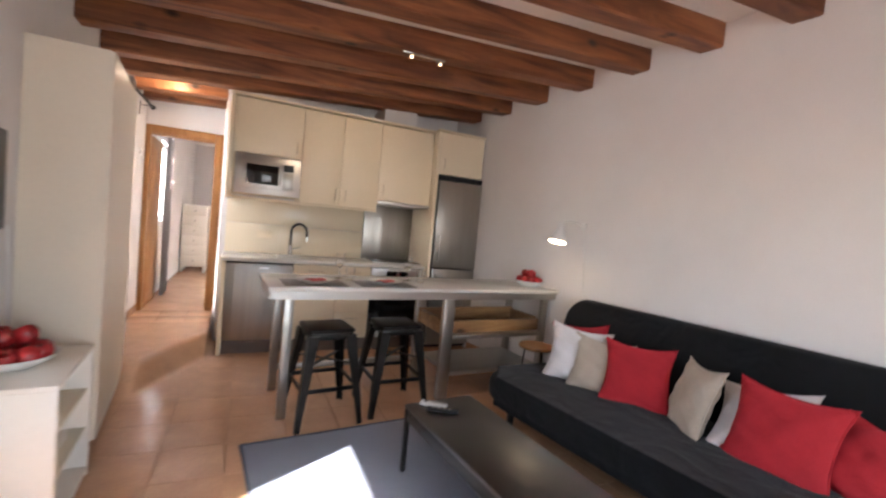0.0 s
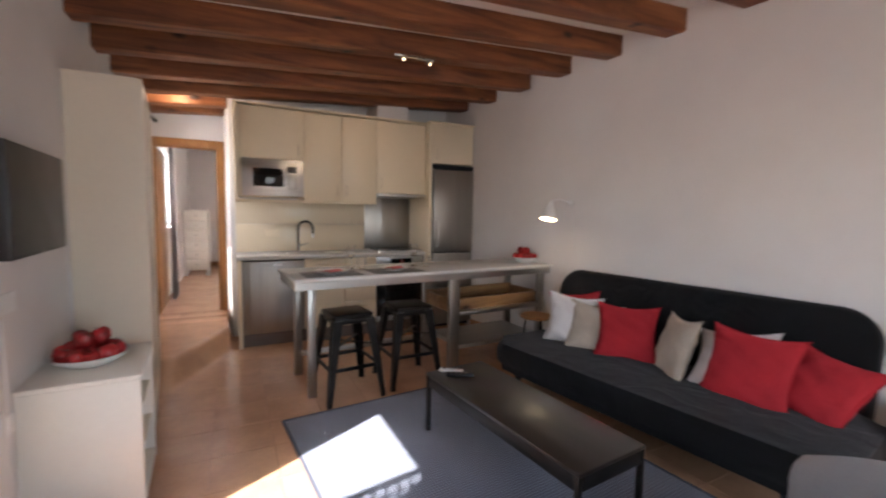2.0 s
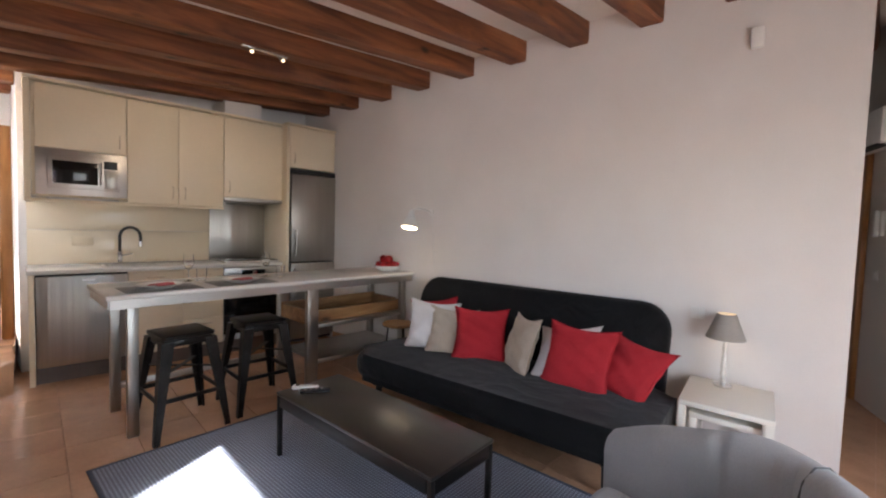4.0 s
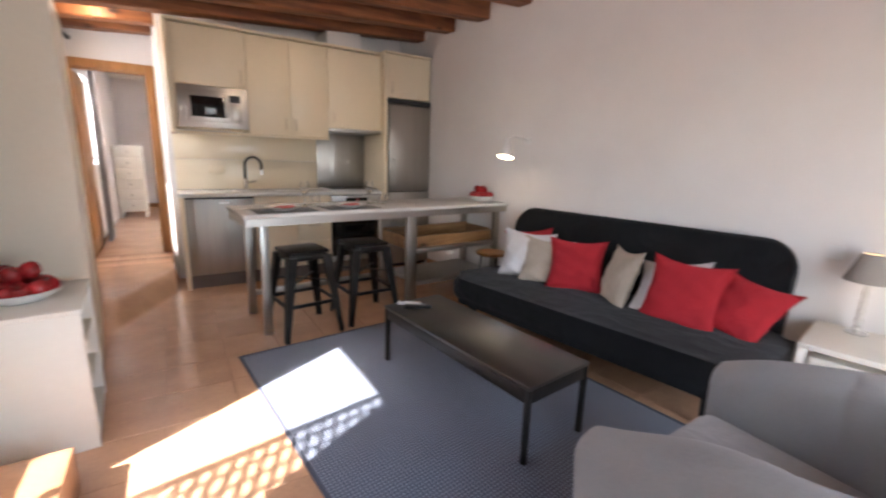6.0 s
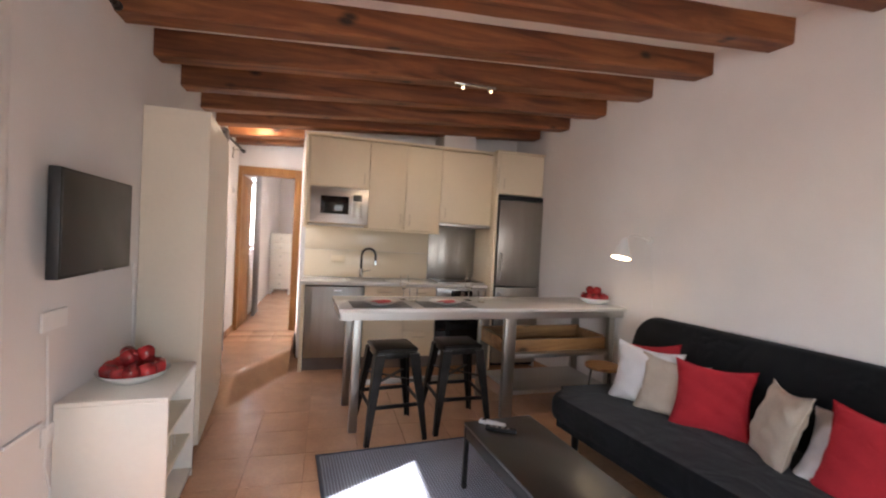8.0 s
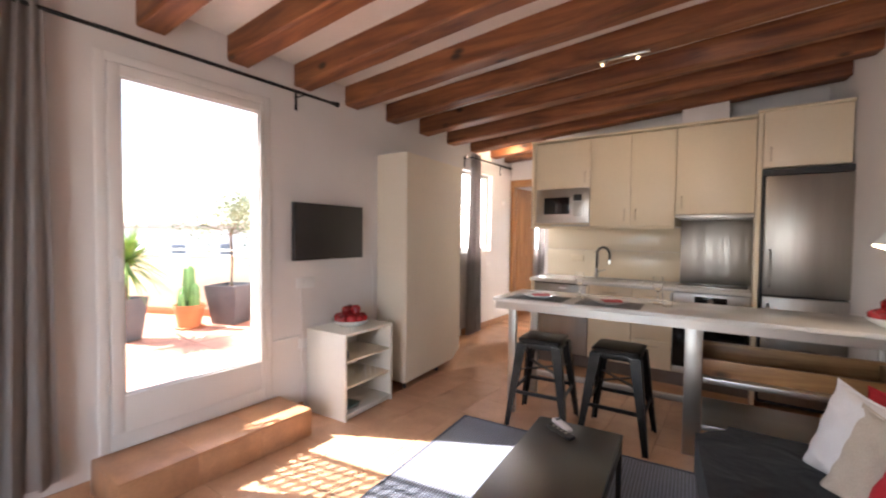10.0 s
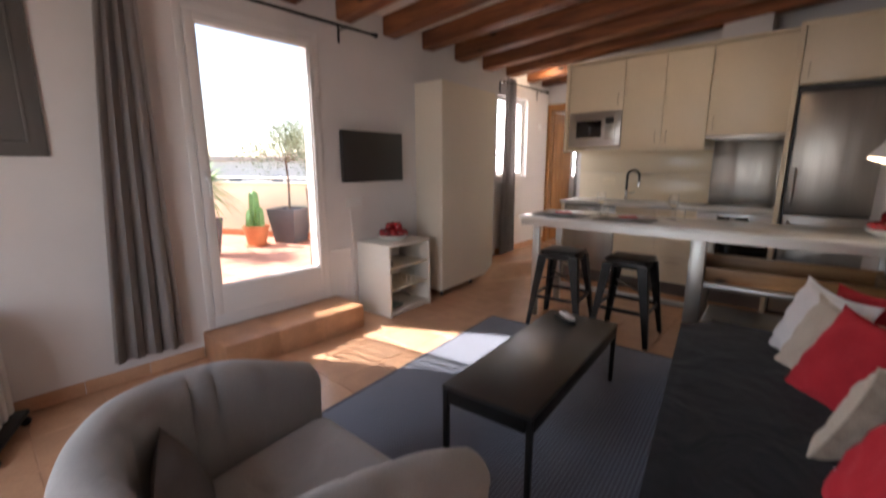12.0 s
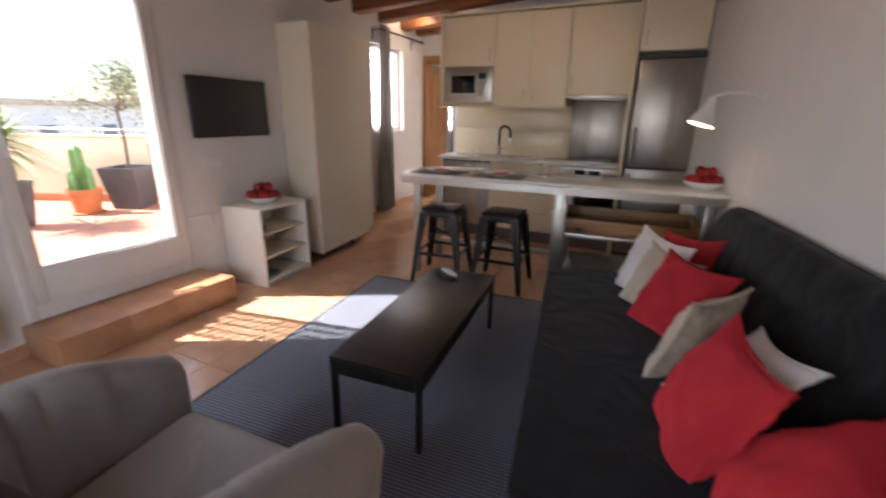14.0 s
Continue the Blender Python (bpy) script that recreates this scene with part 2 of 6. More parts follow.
SCREEN = mat("screen glass", (0.016, 0.015, 0.015), 0.40, var=0.1, fine=0.02, bump=0.0, spec=1.0)
FABRIC = mat("charcoal sofa cloth", (0.0075, 0.0075, 0.009), 0.95, var=0.22, scale=5, fine=0.3, fscale=330, bump=0.35, spec=0.2)
CHAIRC = mat("grey leather cloth", (0.40, 0.39, 0.38), 0.58, var=0.08, scale=4, fine=0.05, fscale=180, bump=0.12)
RUG = weave("blue grey rug", (0.090, 0.104, 0.142), (0.33, 0.36, 0.435), 0.018, bump=0.8)
RUGB = mat("rug binding", (0.08, 0.09, 0.12), 0.95, var=0.1, bump=0.2)
RED = mat("red cotton", (0.46, 0.028, 0.038), 0.9, var=0.12, scale=5, fine=0.12, fscale=300, bump=0.3, spec=0.2)
OFFW = mat("white cotton", (0.76, 0.73, 0.72), 0.9, var=0.05, scale=5, fine=0.06, fscale=300, bump=0.3, spec=0.2)
BEIGE = mat("beige linen", (0.52, 0.44, 0.355), 0.9, var=0.08, scale=6, fine=0.12, fscale=260, bump=0.35, spec=0.2)
TAUPE = mat("taupe linen", (0.29, 0.235, 0.185), 0.9, var=0.2, scale=22, fine=0.15, fscale=260, bump=0.35, spec=0.2)
CURT = mat("grey curtain cloth", (0.42, 0.39, 0.375), 0.85, var=0.06, scale=4, fine=0.10, fscale=260, bump=0.2, spec=0.2)
IRON = mat("black iron", (0.02, 0.02, 0.021), 0.5, 0.6, var=0.15, bump=0.05)
GREYP = mat("grey painted panel", (0.115, 0.108, 0.10), 0.5, var=0.05, scale=3, fine=0.02, bump=0.03)
OAK = timber("honey oak", (0.42, 0.17, 0.045), (0.62, 0.30, 0.10), 0.4, "z", knots=False)
BRASS = mat("champagne handle metal", (0.66, 0.55, 0.40), 0.35, 0.7, var=0.05, fine=0.03, bump=0.02)
PLANK = timber("knotty plank", (0.30, 0.135, 0.045), (0.62, 0.34, 0.14), 0.45, "x")
APPLE = mat("red apple skin", (0.36, 0.020, 0.022), 0.25, var=0.55, scale=16, fine=0.12, fscale=60, bump=0.02, spread=0.25)
STEM = mat("apple stem", (0.08, 0.04, 0.015), 0.8)
CERAMIC = mat("white ceramic", (0.80, 0.78, 0.75), 0.2, var=0.02, fine=0.01, bump=0.0)
MATG = weave("grey placemat", (0.10, 0.09, 0.08), (0.17, 0.155, 0.14), 0.006)
NAPKIN = weave("red napkin", (0.52, 0.06, 0.07), (0.6, 0.12, 0.12), 0.004)
PLASTW = mat("white plastic", (0.78, 0.77, 0.75), 0.35, var=0.02, fine=0.01, bump=0.01)
PLASTK = mat("black plastic", (0.014, 0.014, 0.015), 0.4, var=0.1, fine=0.03, bump=0.02)
SHADE = mat("grey lampshade linen", (0.33, 0.30, 0.27), 0.85, var=0.05, fine=0.12, fscale=260, bump=0.3)
LEAF = mat("palm leaf", (0.19, 0.31, 0.08), 0.5, var=0.35, scale=5, fine=0.1, bump=0.1)
CACTUS = mat("cactus green", (0.13, 0.29, 0.09), 0.55, var=0.2, scale=9, fine=0.1, bump=0.2)
OLIVE = mat("olive leaf", (0.20, 0.24, 0.14), 0.6, var=0.3, scale=7, fine=0.1, bump=0.1)
BARK = mat("bark", (0.12, 0.08, 0.05), 0.9, var=0.3, scale=12, fine=0.2, bump=0.6)
FLOWER = mat("magenta flower", (0.55, 0.03, 0.28), 0.6, var=0.2, bump=0.1)
CLAY = mat("clay pot", (0.48, 0.17, 0.07), 0.75, var=0.15, scale=6, fine=0.08, bump=0.2)
POTG = mat("slate pot", (0.085, 0.088, 0.096), 0.6, var=0.15, scale=5, fine=0.08, bump=0.1)
CREAMW = mat("cream render", (0.74, 0.66, 0.48), 0.9, var=0.06, scale=2, fine=0.05, bump=0.3)
WHITEW = mat("white render", (0.78, 0.76, 0.72), 0.9, var=0.05, scale=2, fine=0.05, bump=0.3)
TEAK = timber("garden teak", (0.16, 0.06, 0.03), (0.34, 0.15, 0.07), 0.6, "y", knots=False)
SOIL = mat("potting soil", (0.05, 0.035, 0.025), 0.95, var=0.3, scale=20, bump=0.6)
GREYHOUSE = mat("distant grey render", (0.22, 0.24, 0.27), 0.9, var=0.08, scale=1, fine=0.05, bump=0.1)
GLASS = clear("glass")
PANE = clear("window pane", 0.0, 1.02)
BULB = glow("warm lamp bulb", (1.0, 0.78, 0.48), 4.0)
SPOT = glow("halogen face", (1.0, 0.72, 0.42), 1.2)
for m in (RUG, FABRIC, CHAIRC, RED, BEIGE, TAUPE):
    m.node_tree.nodes["Principled BSDF"].inputs["Diffuse Roughness"].default_value = 1.0
# curtain cloth lets some light through
n, l = CURT.node_tree.nodes, CURT.node_tree.links
thin, both = n.new("ShaderNodeBsdfTranslucent"), n.new("ShaderNodeMixShader")
thin.inputs["Color"].default_value = (0.52, 0.48, 0.46, 1)
both.inputs[0].default_value = 0.5
l.new(n["Principled BSDF"].outputs[0], both.inputs[1]), l.new(thin.outputs[0], both.inputs[2])
l.new(both.outputs[0], n["Material Output"].inputs["Surface"])
SEAM = mat("sunken seam thread", (0.10, 0.097, 0.093), 0.8)
creases(FABRIC, 4.0, 0.42, 0.04)
FABRIC.node_tree.nodes["Principled BSDF"].inputs["Sheen Weight"].default_value = 0.11
creases(CHAIRC, 6.0, 0.35, 0.025, (1, 1, 0.55))
creases(RED, 7.0, 0.6, 0.018)
creases(OFFW, 7.0, 0.6, 0.018)
creases(BEIGE, 7.0, 0.6, 0.018)
creases(STEEL, 3.6, 0.45, 0.03, (1, 1, 0.004))
creases(PLASTER, 3.0, 0.15, 0.02)


# ---- building helpers ----
def box(bm, x0, x1, y0, y1, z0, z1, r=0.0, m=None, seg=2):
    """A box by its bounds, with edges rounded by r, moved by m."""
    made = bmesh.ops.create_cube(bm, size=1.0)
    vs = made["verts"]
    bmesh.ops.scale(bm, vec=(x1 - x0, y1 - y0, z1 - z0), verts=vs)
    bmesh.ops.translate(bm, vec=((x0 + x1) / 2, (y0 + y1) / 2, (z0 + z1) / 2), verts=vs)
    if r:
        es = list({e for v in vs for e in v.link_edges})
        out = bmesh.ops.bevel(bm, geom=es, offset=r, segments=seg, affect="EDGES", profile=0.5)
        vs = list({v for f in out["faces"] for v in f.verts} | {v for v in vs if v.is_valid})
    if m is not None:
        bmesh.ops.transform(bm, matrix=m, verts=vs)
    return bm


def rod(bm, a, b, r, r2=None, seg=14):
    """A round bar from a to b, tapering from r to r2."""
    a, b = Vector(a), Vector(b)
    m = Matrix.Translation((a + b) / 2) @ (b - a).to_track_quat("Z", "Y").to_matrix().to_4x4()
    bmesh.ops.create_cone(bm, cap_ends=True, segments=seg, radius1=r, radius2=r if r2 is None else r2, depth=(b - a).length, matrix=m)
    return bm


def ball(bm, c, r, seg=14, squash=1.0):
    bmesh.ops.create_uvsphere(bm, u_segments=seg, v_segments=max(6, seg // 2 + 2), radius=r, matrix=Matrix.Translation(c) @ Matrix.Diagonal((1, 1, squash, 1)))
    return bm


def lathe(bm, profile, seg=28, c=(0, 0, 0), square=0.0):
    """A turned form from (radius, height) pairs."""
    rings = []
    for r, z in profile:
        ring = []
        for i in range(seg):
            a = 2 * math.pi * i / seg
            k = 1.0
            if square:
                k = 1 + square * (1 / max(abs(math.cos(a)), abs(math.sin(a))) - 1)
            ring.append(bm.verts.new((c[0] + r * k * math.cos(a), c[1] + r * k * math.sin(a), c[2] + z)))
        rings.append(ring)
    for a, b in zip(rings, rings[1:]):
        for i in range(seg):
            bm.faces.new((a[i], a[(i + 1) % seg], b[(i + 1) % seg], b[i]))
    bm.faces.new(list(reversed(rings[0])))
    bm.faces.new(rings[-1])
    return bm


def tube(bm, pts, r, seg=10):
    """A bent pipe along points."""
    pts = [Vector(p) for p in pts]
    rings = []
    up = Vector((0.13, 0.21, 0.97))
    for i, p in enumerate(pts):
        d = (pts[min(i + 1, len(pts) - 1)] - pts[max(i - 1, 0)]).normalized()
        s = d.cross(up)
        if s.length < 0.05:
            s = d.cross(Vector((1, 0, 0)))
        s.normalize()
        u = s.cross(d)
        rings.append([bm.verts.new(p + r * (math.cos(2 * math.pi * k / seg) * s + math.sin(2 * math.pi * k / seg) * u)) for k in range(seg)])
    for a, b in zip(rings, rings[1:]):
        for k in range(seg):
            bm.faces.new((a[k], a[(k + 1) % seg], b[(k + 1) % seg], b[k]))
    bm.faces.new(rings[0]), bm.faces.new(list(reversed(rings[-1])))
    return bm


def sheet(bm, f, nu, nv, thick=0.0):
    """A surface f(u, v), u and v from 0 to 1, with a back at the given thickness."""
    g = [[bm.verts.new(f(i / nu, j / nv)) for j in range(nv + 1)] for i in range(nu + 1)]
    fs = [bm.faces.new((g[i][j], g[i + 1][j], g[i + 1][j + 1], g[i][j + 1])) for i in range(nu) for j in range(nv)]
    if thick:
        for q in fs:
            q.normal_update()
        normals = [[sum((q.normal for q in v.link_faces), Vector()).normalized() for v in row] for row in g]
        b = [[bm.verts.new(g[i][j].co - normals[i][j] * thick) for j in range(nv + 1)] for i in range(nu + 1)]
        for i in range(nu):
            for j in range(nv):
                bm.faces.new((b[i][j], b[i][j + 1], b[i + 1][j + 1], b[i + 1][j]))
        edge = [(i, 0) for i in range(nu + 1)] + [(nu, j) for j in range(1, nv + 1)] + [(i, nv) for i in range(nu - 1, -1, -1)] + [(0, j) for j in range(nv - 1, -1, -1)]
        for (i, j), (k, l) in zip(edge, edge[1:]):
            bm.faces.new((g[i][j], b[i][j], b[k][l], g[k][l]))
    return bm


def prism(bm, pts, z0, z1):
    """An upright block over a plan outline."""
    lo = [bm.verts.new((x, y, z0)) for x, y in pts]
    hi = [bm.verts.new((x, y, z1)) for x, y in pts]
    n = len(pts)
    bm.faces.new(list(reversed(lo))), bm.faces.new(hi)
    for i in range(n):
        bm.faces.new((lo[i], lo[(i + 1) % n], hi[(i + 1) % n], hi[i]))
    return bm


def finish(bm, smooth):
    bmesh.ops.recalc_face_normals(bm, faces=bm.faces)
    if smooth:
        for f in bm.faces:
            f.smooth = True
        for e in bm.edges:
            if len(e.link_faces) == 2 and e.calc_face_angle(0) > radians(38):
                e.smooth = False


def part(name, bm, material, parent=None, label="", smooth=True):
    """Links a bmesh as one mesh object under a thing or a part."""
    finish(bm, smooth)
    data = bpy.data.meshes.new(name)
    bm.to_mesh(data)
    bm.free()
    data.materials.append(material)
    ob = new(name, data)
    if parent is not None:
        ob.parent = parent
    if label:
        ob["label"] = label
    return ob


def B():
    return bmesh.new()


def thing(name, label, category, m=None, group="", kind=""):
    ob = new(name)
    ob.empty_display_size = 0.1
    if m is not None:
        ob.matrix_world = m
    return tagged(ob, label, category, group, kind)


def setting(name, bm, material, label="", category="", smooth=False):
    return tagged(part(name, bm, material, None, "", smooth), label or name.replace("_", " "), category or name.split("_")[0], "", "structure")


# ---- the plan ----
FAR, NEAR = (3.43, 5.0), (4.118, 0.48)          # the sofa wall's line
SLANT = (NEAR[0] - FAR[0]) / (FAR[1] - NEAR[1])


def wall_x(y):
    return FAR[0] + (FAR[1] - y) * SLANT


def beam_z(x, y=4.4):
    """The beams' underside: it rises to the east, and to the south of the kitchen."""
    return 2.425 + 0.0665 * x + 0.038 * (4.4 - min(4.4, max(0.3, y)))


CEIL = 0.16
RISE = 0.17        # the corridor and bedroom floor over the living room's

# ---- walls ----
bm = B()
for y0, y1, z0, z1 in ((-1.2, 1.30, -0.1, 2.9), (1.30, 2.31, -0.1, 0.225), (1.30, 2.31, 2.35, 2.9), (2.31, 4.84, -0.1, 2.9), (4.84, 5.58, -0.1, 1.18),
                       (4.84, 5.58, 2.19, 2.9), (5.58, 7.10, -0.1, 2.9), (7.10, 7.95, -0.1, 1.12), (7.10, 7.95, 2.16, 2.9), (7.95, 11.0, -0.1, 2.9)):
    box(bm, -0.26, 0.0, y0, y1, z0, z1)
setting("wall_west", bm, PAINT, "white painted plaster wall with terrace door opening", "wall")
bm = prism(B(), [(wall_x(5.62), 5.62), (NEAR[0], NEAR[1]), (NEAR[0] + 0.16, NEAR[1] + 0.02), (wall_x(5.62) + 0.16, 5.62)], -0.1, 3.3)
setting("wall_east", bm, PAINT, "bare white plaster wall behind the sofa", "wall")
setting("wall_kitchen", box(B(), 0.82, wall_x(5.5) + 0.02, 5.50, 5.62, -0.1, 3.3), PAINT, "white wall behind the kitchen units", "wall")
setting("wall_partition", prism(B(), [(0.79, 5.50), (0.82, 5.50), (0.82, 6.16), (0.738, 6.16)], -0.1, 3.3), PAINT, "white end wall beside the kitchen", "wall")
bm = B()
box(bm, 0.0, 0.022, 6.16, 6.26, -0.1, 3.3), box(bm, 0.67, 0.82, 6.16, 6.26, -0.1, 3.3), box(bm, 0.022, 0.67, 6.16, 6.26, 2.115, 3.3)
setting("wall_corridor_end", bm, PAINT, "white wall over the bedroom doorway", "wall")
bm = B()
box(bm, 0.82, 2.6, 6.16, 6.26, -0.1, 3.3), box(bm, 2.6, 2.7, 6.26, 11.0, -0.1, 3.3), box(bm, 0.0, 2.6, 10.9, 11.0, -0.1, 3.3)
setting("wall_bedroom", bm, PAINT, "pale bedroom walls", "wall")
# south side, and the entrance hall past the sofa wall
bm = B()
box(bm, 0.0, 1.15, -1.2, -1.05, -0.1, 3.3), box(bm, 2.75, 4.4, -1.2, -1.05, -0.1, 3.3), box(bm, 1.15, 2.75, -1.2, -1.05, -0.1, 0.3), box(bm, 1.15, 2.75, -1.2, -1.05, 2.2, 3.3)
setting("wall_south", bm, PAINT, "unseen white wall with an assumed wide window", "wall")
HALL = [(4.40, -0.13), (6.75, 0.79)]
hd = Vector((HALL[1][0] - HALL[0][0], HALL[1][1] - HALL[0][1], 0))
hd.normalize()
hn = Vector((hd.y, -hd.x, 0))
bm = B()
prism(bm, [HALL[0], HALL[1], (HALL[1][0] + 0.15 * hn.x, HALL[1][1] + 0.15 * hn.y), (HALL[0][0] + 0.15 * hn.x, HALL[0][1] + 0.15 * hn.y)], -0.1, 3.3)
prism(bm, [(4.40, -0.13), (4.4535, -0.27), (4.55, -1.2), (4.40, -1.2)], -0.1, 3.3)
setting("wall_hall", bm, PAINT, "white wall of the entrance hall", "wall")
bm = prism(B(), [(NEAR[0] + 0.16, NEAR[1] + 0.022), (6.9, 1.15), (6.9, 1.30), (NEAR[0] + 0.14, NEAR[1] + 0.17)], -0.1, 3.3)
prism(bm, [(6.75, 0.6), (6.9, 0.6), (6.9, 1.15), (6.75, 1.125)], -0.1, 3.3)
setting("wall_hall_north", bm, PAINT, "shaded hall wall", "wall")

# ---- ceiling and beams ----
bm = B()
rows = [[bm.verts.new((x, y, beam_z(x, y) + CEIL)) for x in (-0.1, 7.0)] for y in (-1.2, 0.3, 4.4, 6.45)]
fs = [bm.faces.new((a[0], a[1], b[1], b[0])) for a, b in zip(rows, rows[1:])]
ex = bmesh.ops.extrude_face_region(bm, geom=fs)
bmesh.ops.translate(bm, vec=(0, 0, 0.08), verts=[v for v in ex["geom"] if isinstance(v, bmesh.types.BMVert)])
setting("ceiling", bm, PLASTER, "sloping white plaster ceiling between beams", "ceiling")
setting("ceiling_bedroom", box(B(), 0.0, 2.7, 6.45, 11.0, 2.62, 2.7), PLASTER, "white bedroom ceiling", "ceiling")


def beam(y, x0, x1, shade=0):
    ob = thing("ceiling_beam", "reddish brown stained pine ceiling beam with knots", "beam", None, "ceiling beams", "structure")
    bm = B()
    w = 0.155
    n = 14
    f = []
    rnd = random.Random(int(y * 1000) + 7)
    prof = [(0, 0.012), (0.012, 0), (w - 0.012, 0), (w, 0.012), (w, CEIL + 0.01), (0, CEIL + 0.01)]
    rings = []
    for i in range(n + 1):
        x = x0 + (x1 - x0) * i / n
        jog = rnd.uniform(-0.004, 0.004)
        rings.append([bm.verts.new((x, y + a + jog, beam_z(x, y) + b + rnd.uniform(-0.0025, 0.0025))) for a, b in prof])
    for a, b in zip(rings, rings[1:]):
        for k in range(6):
            bm.faces.new((a[k], a[(k + 1) % 6], b[(k + 1) % 6], b[k]))
    bm.faces.new(rings[0]), bm.faces.new(list(reversed(rings[-1])))
    part("timber", bm, BEAM, ob)
    return ob


for k in range(12):
    y = 5.02 - 0.503 * k
    beam(y, -0.05, wall_x(y) + 0.03 if y > 0.6 else (6.6 if y > 0.3 else 4.5))
for y in (5.523, 5.93):
    beam(y, -0.05, 0.78)


# ---- terrace door ----
def terrace_door():
    y0, y1, z0, z1 = 1.30, 2.31, 0.25, 2.35
    door = thing("door_1", "white framed glazed terrace door, closed", "door", None, "", "structure")
    bm = B()
    for a, b, c, d in ((y0, y0 + 0.05, 0.19, z1), (y1 - 0.05, y1, 0.19, z1), (y0 + 0.05, y1 - 0.05, z1 - 0.05, z1), (y0 + 0.05, y1 - 0.05, 0.19, z0 + 0.036)):
        box(bm, -0.05, 0.012, a, b, c, d, 0.006)
    part("door_frame", bm, UPVC, door)
    bm = B()
    g = (1.412, 2.222, 0.488, 2.236)
    for a, b, c, d in ((y0 + 0.054, g[0], z0 + 0.034, z1 - 0.054), (g[1], y1 - 0.054, z0 + 0.034, z1 - 0.054), (g[0], g[1], g[3], z1 - 0.054), (g[0], g[1], z0 + 0.034, g[2])):
        box(bm, -0.04, 0.022, a, b, c, d, 0.005)
    sash = part("sash", bm, UPVC, door)
    bm = B()
    for a, b, c, d in ((g[0], g[0] + 0.012, g[2], g[3]), (g[1] - 0.012, g[1], g[2], g[3]), (g[0] + 0.012, g[1] - 0.012, g[3] - 0.012, g[3]), (g[0] + 0.012, g[1] - 0.012, g[2], g[2] + 0.012)):
        box(bm, -0.012, 0.008, a, b, c, d)
    part("glazing_bead", bm, PLASTW, sash)
    pane = part("pane", box(B(), -0.008, -0.002, g[0] + 0.006, g[1] - 0.006, g[2] + 0.006, g[3] - 0.006), PANE, door)
    pane.visible_shadow = False
    bm = box(B(), 0.022, 0.030, 1.368, 1.396, 1.13, 1.30, 0.003)
    tube(bm, [(0.03, 1.382, 1.25), (0.065, 1.382, 1.25), (0.07, 1.39, 1.245), (0.07, 1.39, 1.13)], 0.009)
    part("door_handle", bm, PLASTW, door, "white lever handle")
    part("sill", box(B(), -0.26, -0.05, y0, y1, 0.226, 0.246, 0.004), OUTTILE, door, "clay tile sill")


terrace_door()


def step():
    st = thing("door_step", "tiled terracotta step below the terrace door", "step", None, "", "structure")
    y0, y1, x1, h = 1.262, 2.372, 0.385, 0.188
    part("core", box(B(), 0.002, x1 - 0.012, y0 + 0.012, y1 - 0.012, 0.0, h - 0.014), GROUT, st)
    n = 3
    for i in range(n):
        a, b = y0 + (y1 - y0) * i / n, y0 + (y1 - y0) * (i + 1) / n
        part("tile", box(B(), 0.002, x1, a + 0.0006, b - 0.0006, h - 0.014, h, 0.0025), STEPTILE, st)
        part("tile", box(B(), x1 - 0.012, x1 - 0.001, a + 0.0006, b - 0.0006, 0.003, h - 0.0155, 0.0015), STEPTILE, st)
    for y in (y0, y1 - 0.011):
        part("tile", box(B(), 0.002, x1 - 0.014, y, y + 0.011, 0.003, h - 0.017, 0.003), STEPTILE, st)


step()


def side_window(name, y0, y1, z0, z1, bars, label):
    w = thing(name, label, "window", None, "", "structure")
    bm = B()
    for a, b, c, d in ((y0, y0 + 0.045, z0, z1), (y1 - 0.045, y1, z0, z1), (y0 + 0.045, y1 - 0.045, z1 - 0.045, z1), (y0 + 0.045, y1 - 0.045, z0, z0 + 0.045)):
        box(bm, -0.13, -0.07, a, b, c, d, 0.004)
    part("window_frame", bm, UPVC, w)
    pane = part("pane", box(B(), -0.104, -0.099, y0 + 0.045, y1 - 0.045, z0 + 0.045, z1 - 0.045), PANE, w)
    pane.visible_shadow = False
    for i in range(bars):
        z = z0 + (z1 - z0) * (i + 0.5) / bars
        part("bar", rod(B(), (-0.2, y0, z), (-0.2, y1, z), 0.012, seg=8), UPVC, w)
    part("mullion", box(B(), -0.128, -0.072, (y0 + y1) / 2 - 0.025, (y0 + y1) / 2 + 0.025, z0 + 0.045, z1 - 0.045, 0.004), UPVC, w)
    return w


side_window("window_1", 4.84, 5.58, 1.18, 2.19, 9, "white corridor window with outside bars")
side_window("window_2", 7.10, 7.95, 1.12, 2.16, 8, "white bedroom window with outside bars")
# unseen window, assumed behind the camera, placed to suit the fill light
w = thing("window_3", "unseen wide white window assumed in the south wall", "window", None, "", "structure")
bm = B()
for a, b, c, d in ((1.15, 1.20, 0.3, 2.2), (2.70, 2.75, 0.3, 2.2), (1.20, 2.70, 2.15, 2.2), (1.20, 2.70, 0.3, 0.35), (1.925, 1.975, 0.35, 2.15)):
    box(bm, a, b, -1.14, -1.08, c, d, 0.004)
part("window_frame", bm, UPVC, w)
part("pane", box(B(), 1.20, 2.70, -1.115, -1.11, 0.35, 2.15), PANE, w).visible_shadow = False


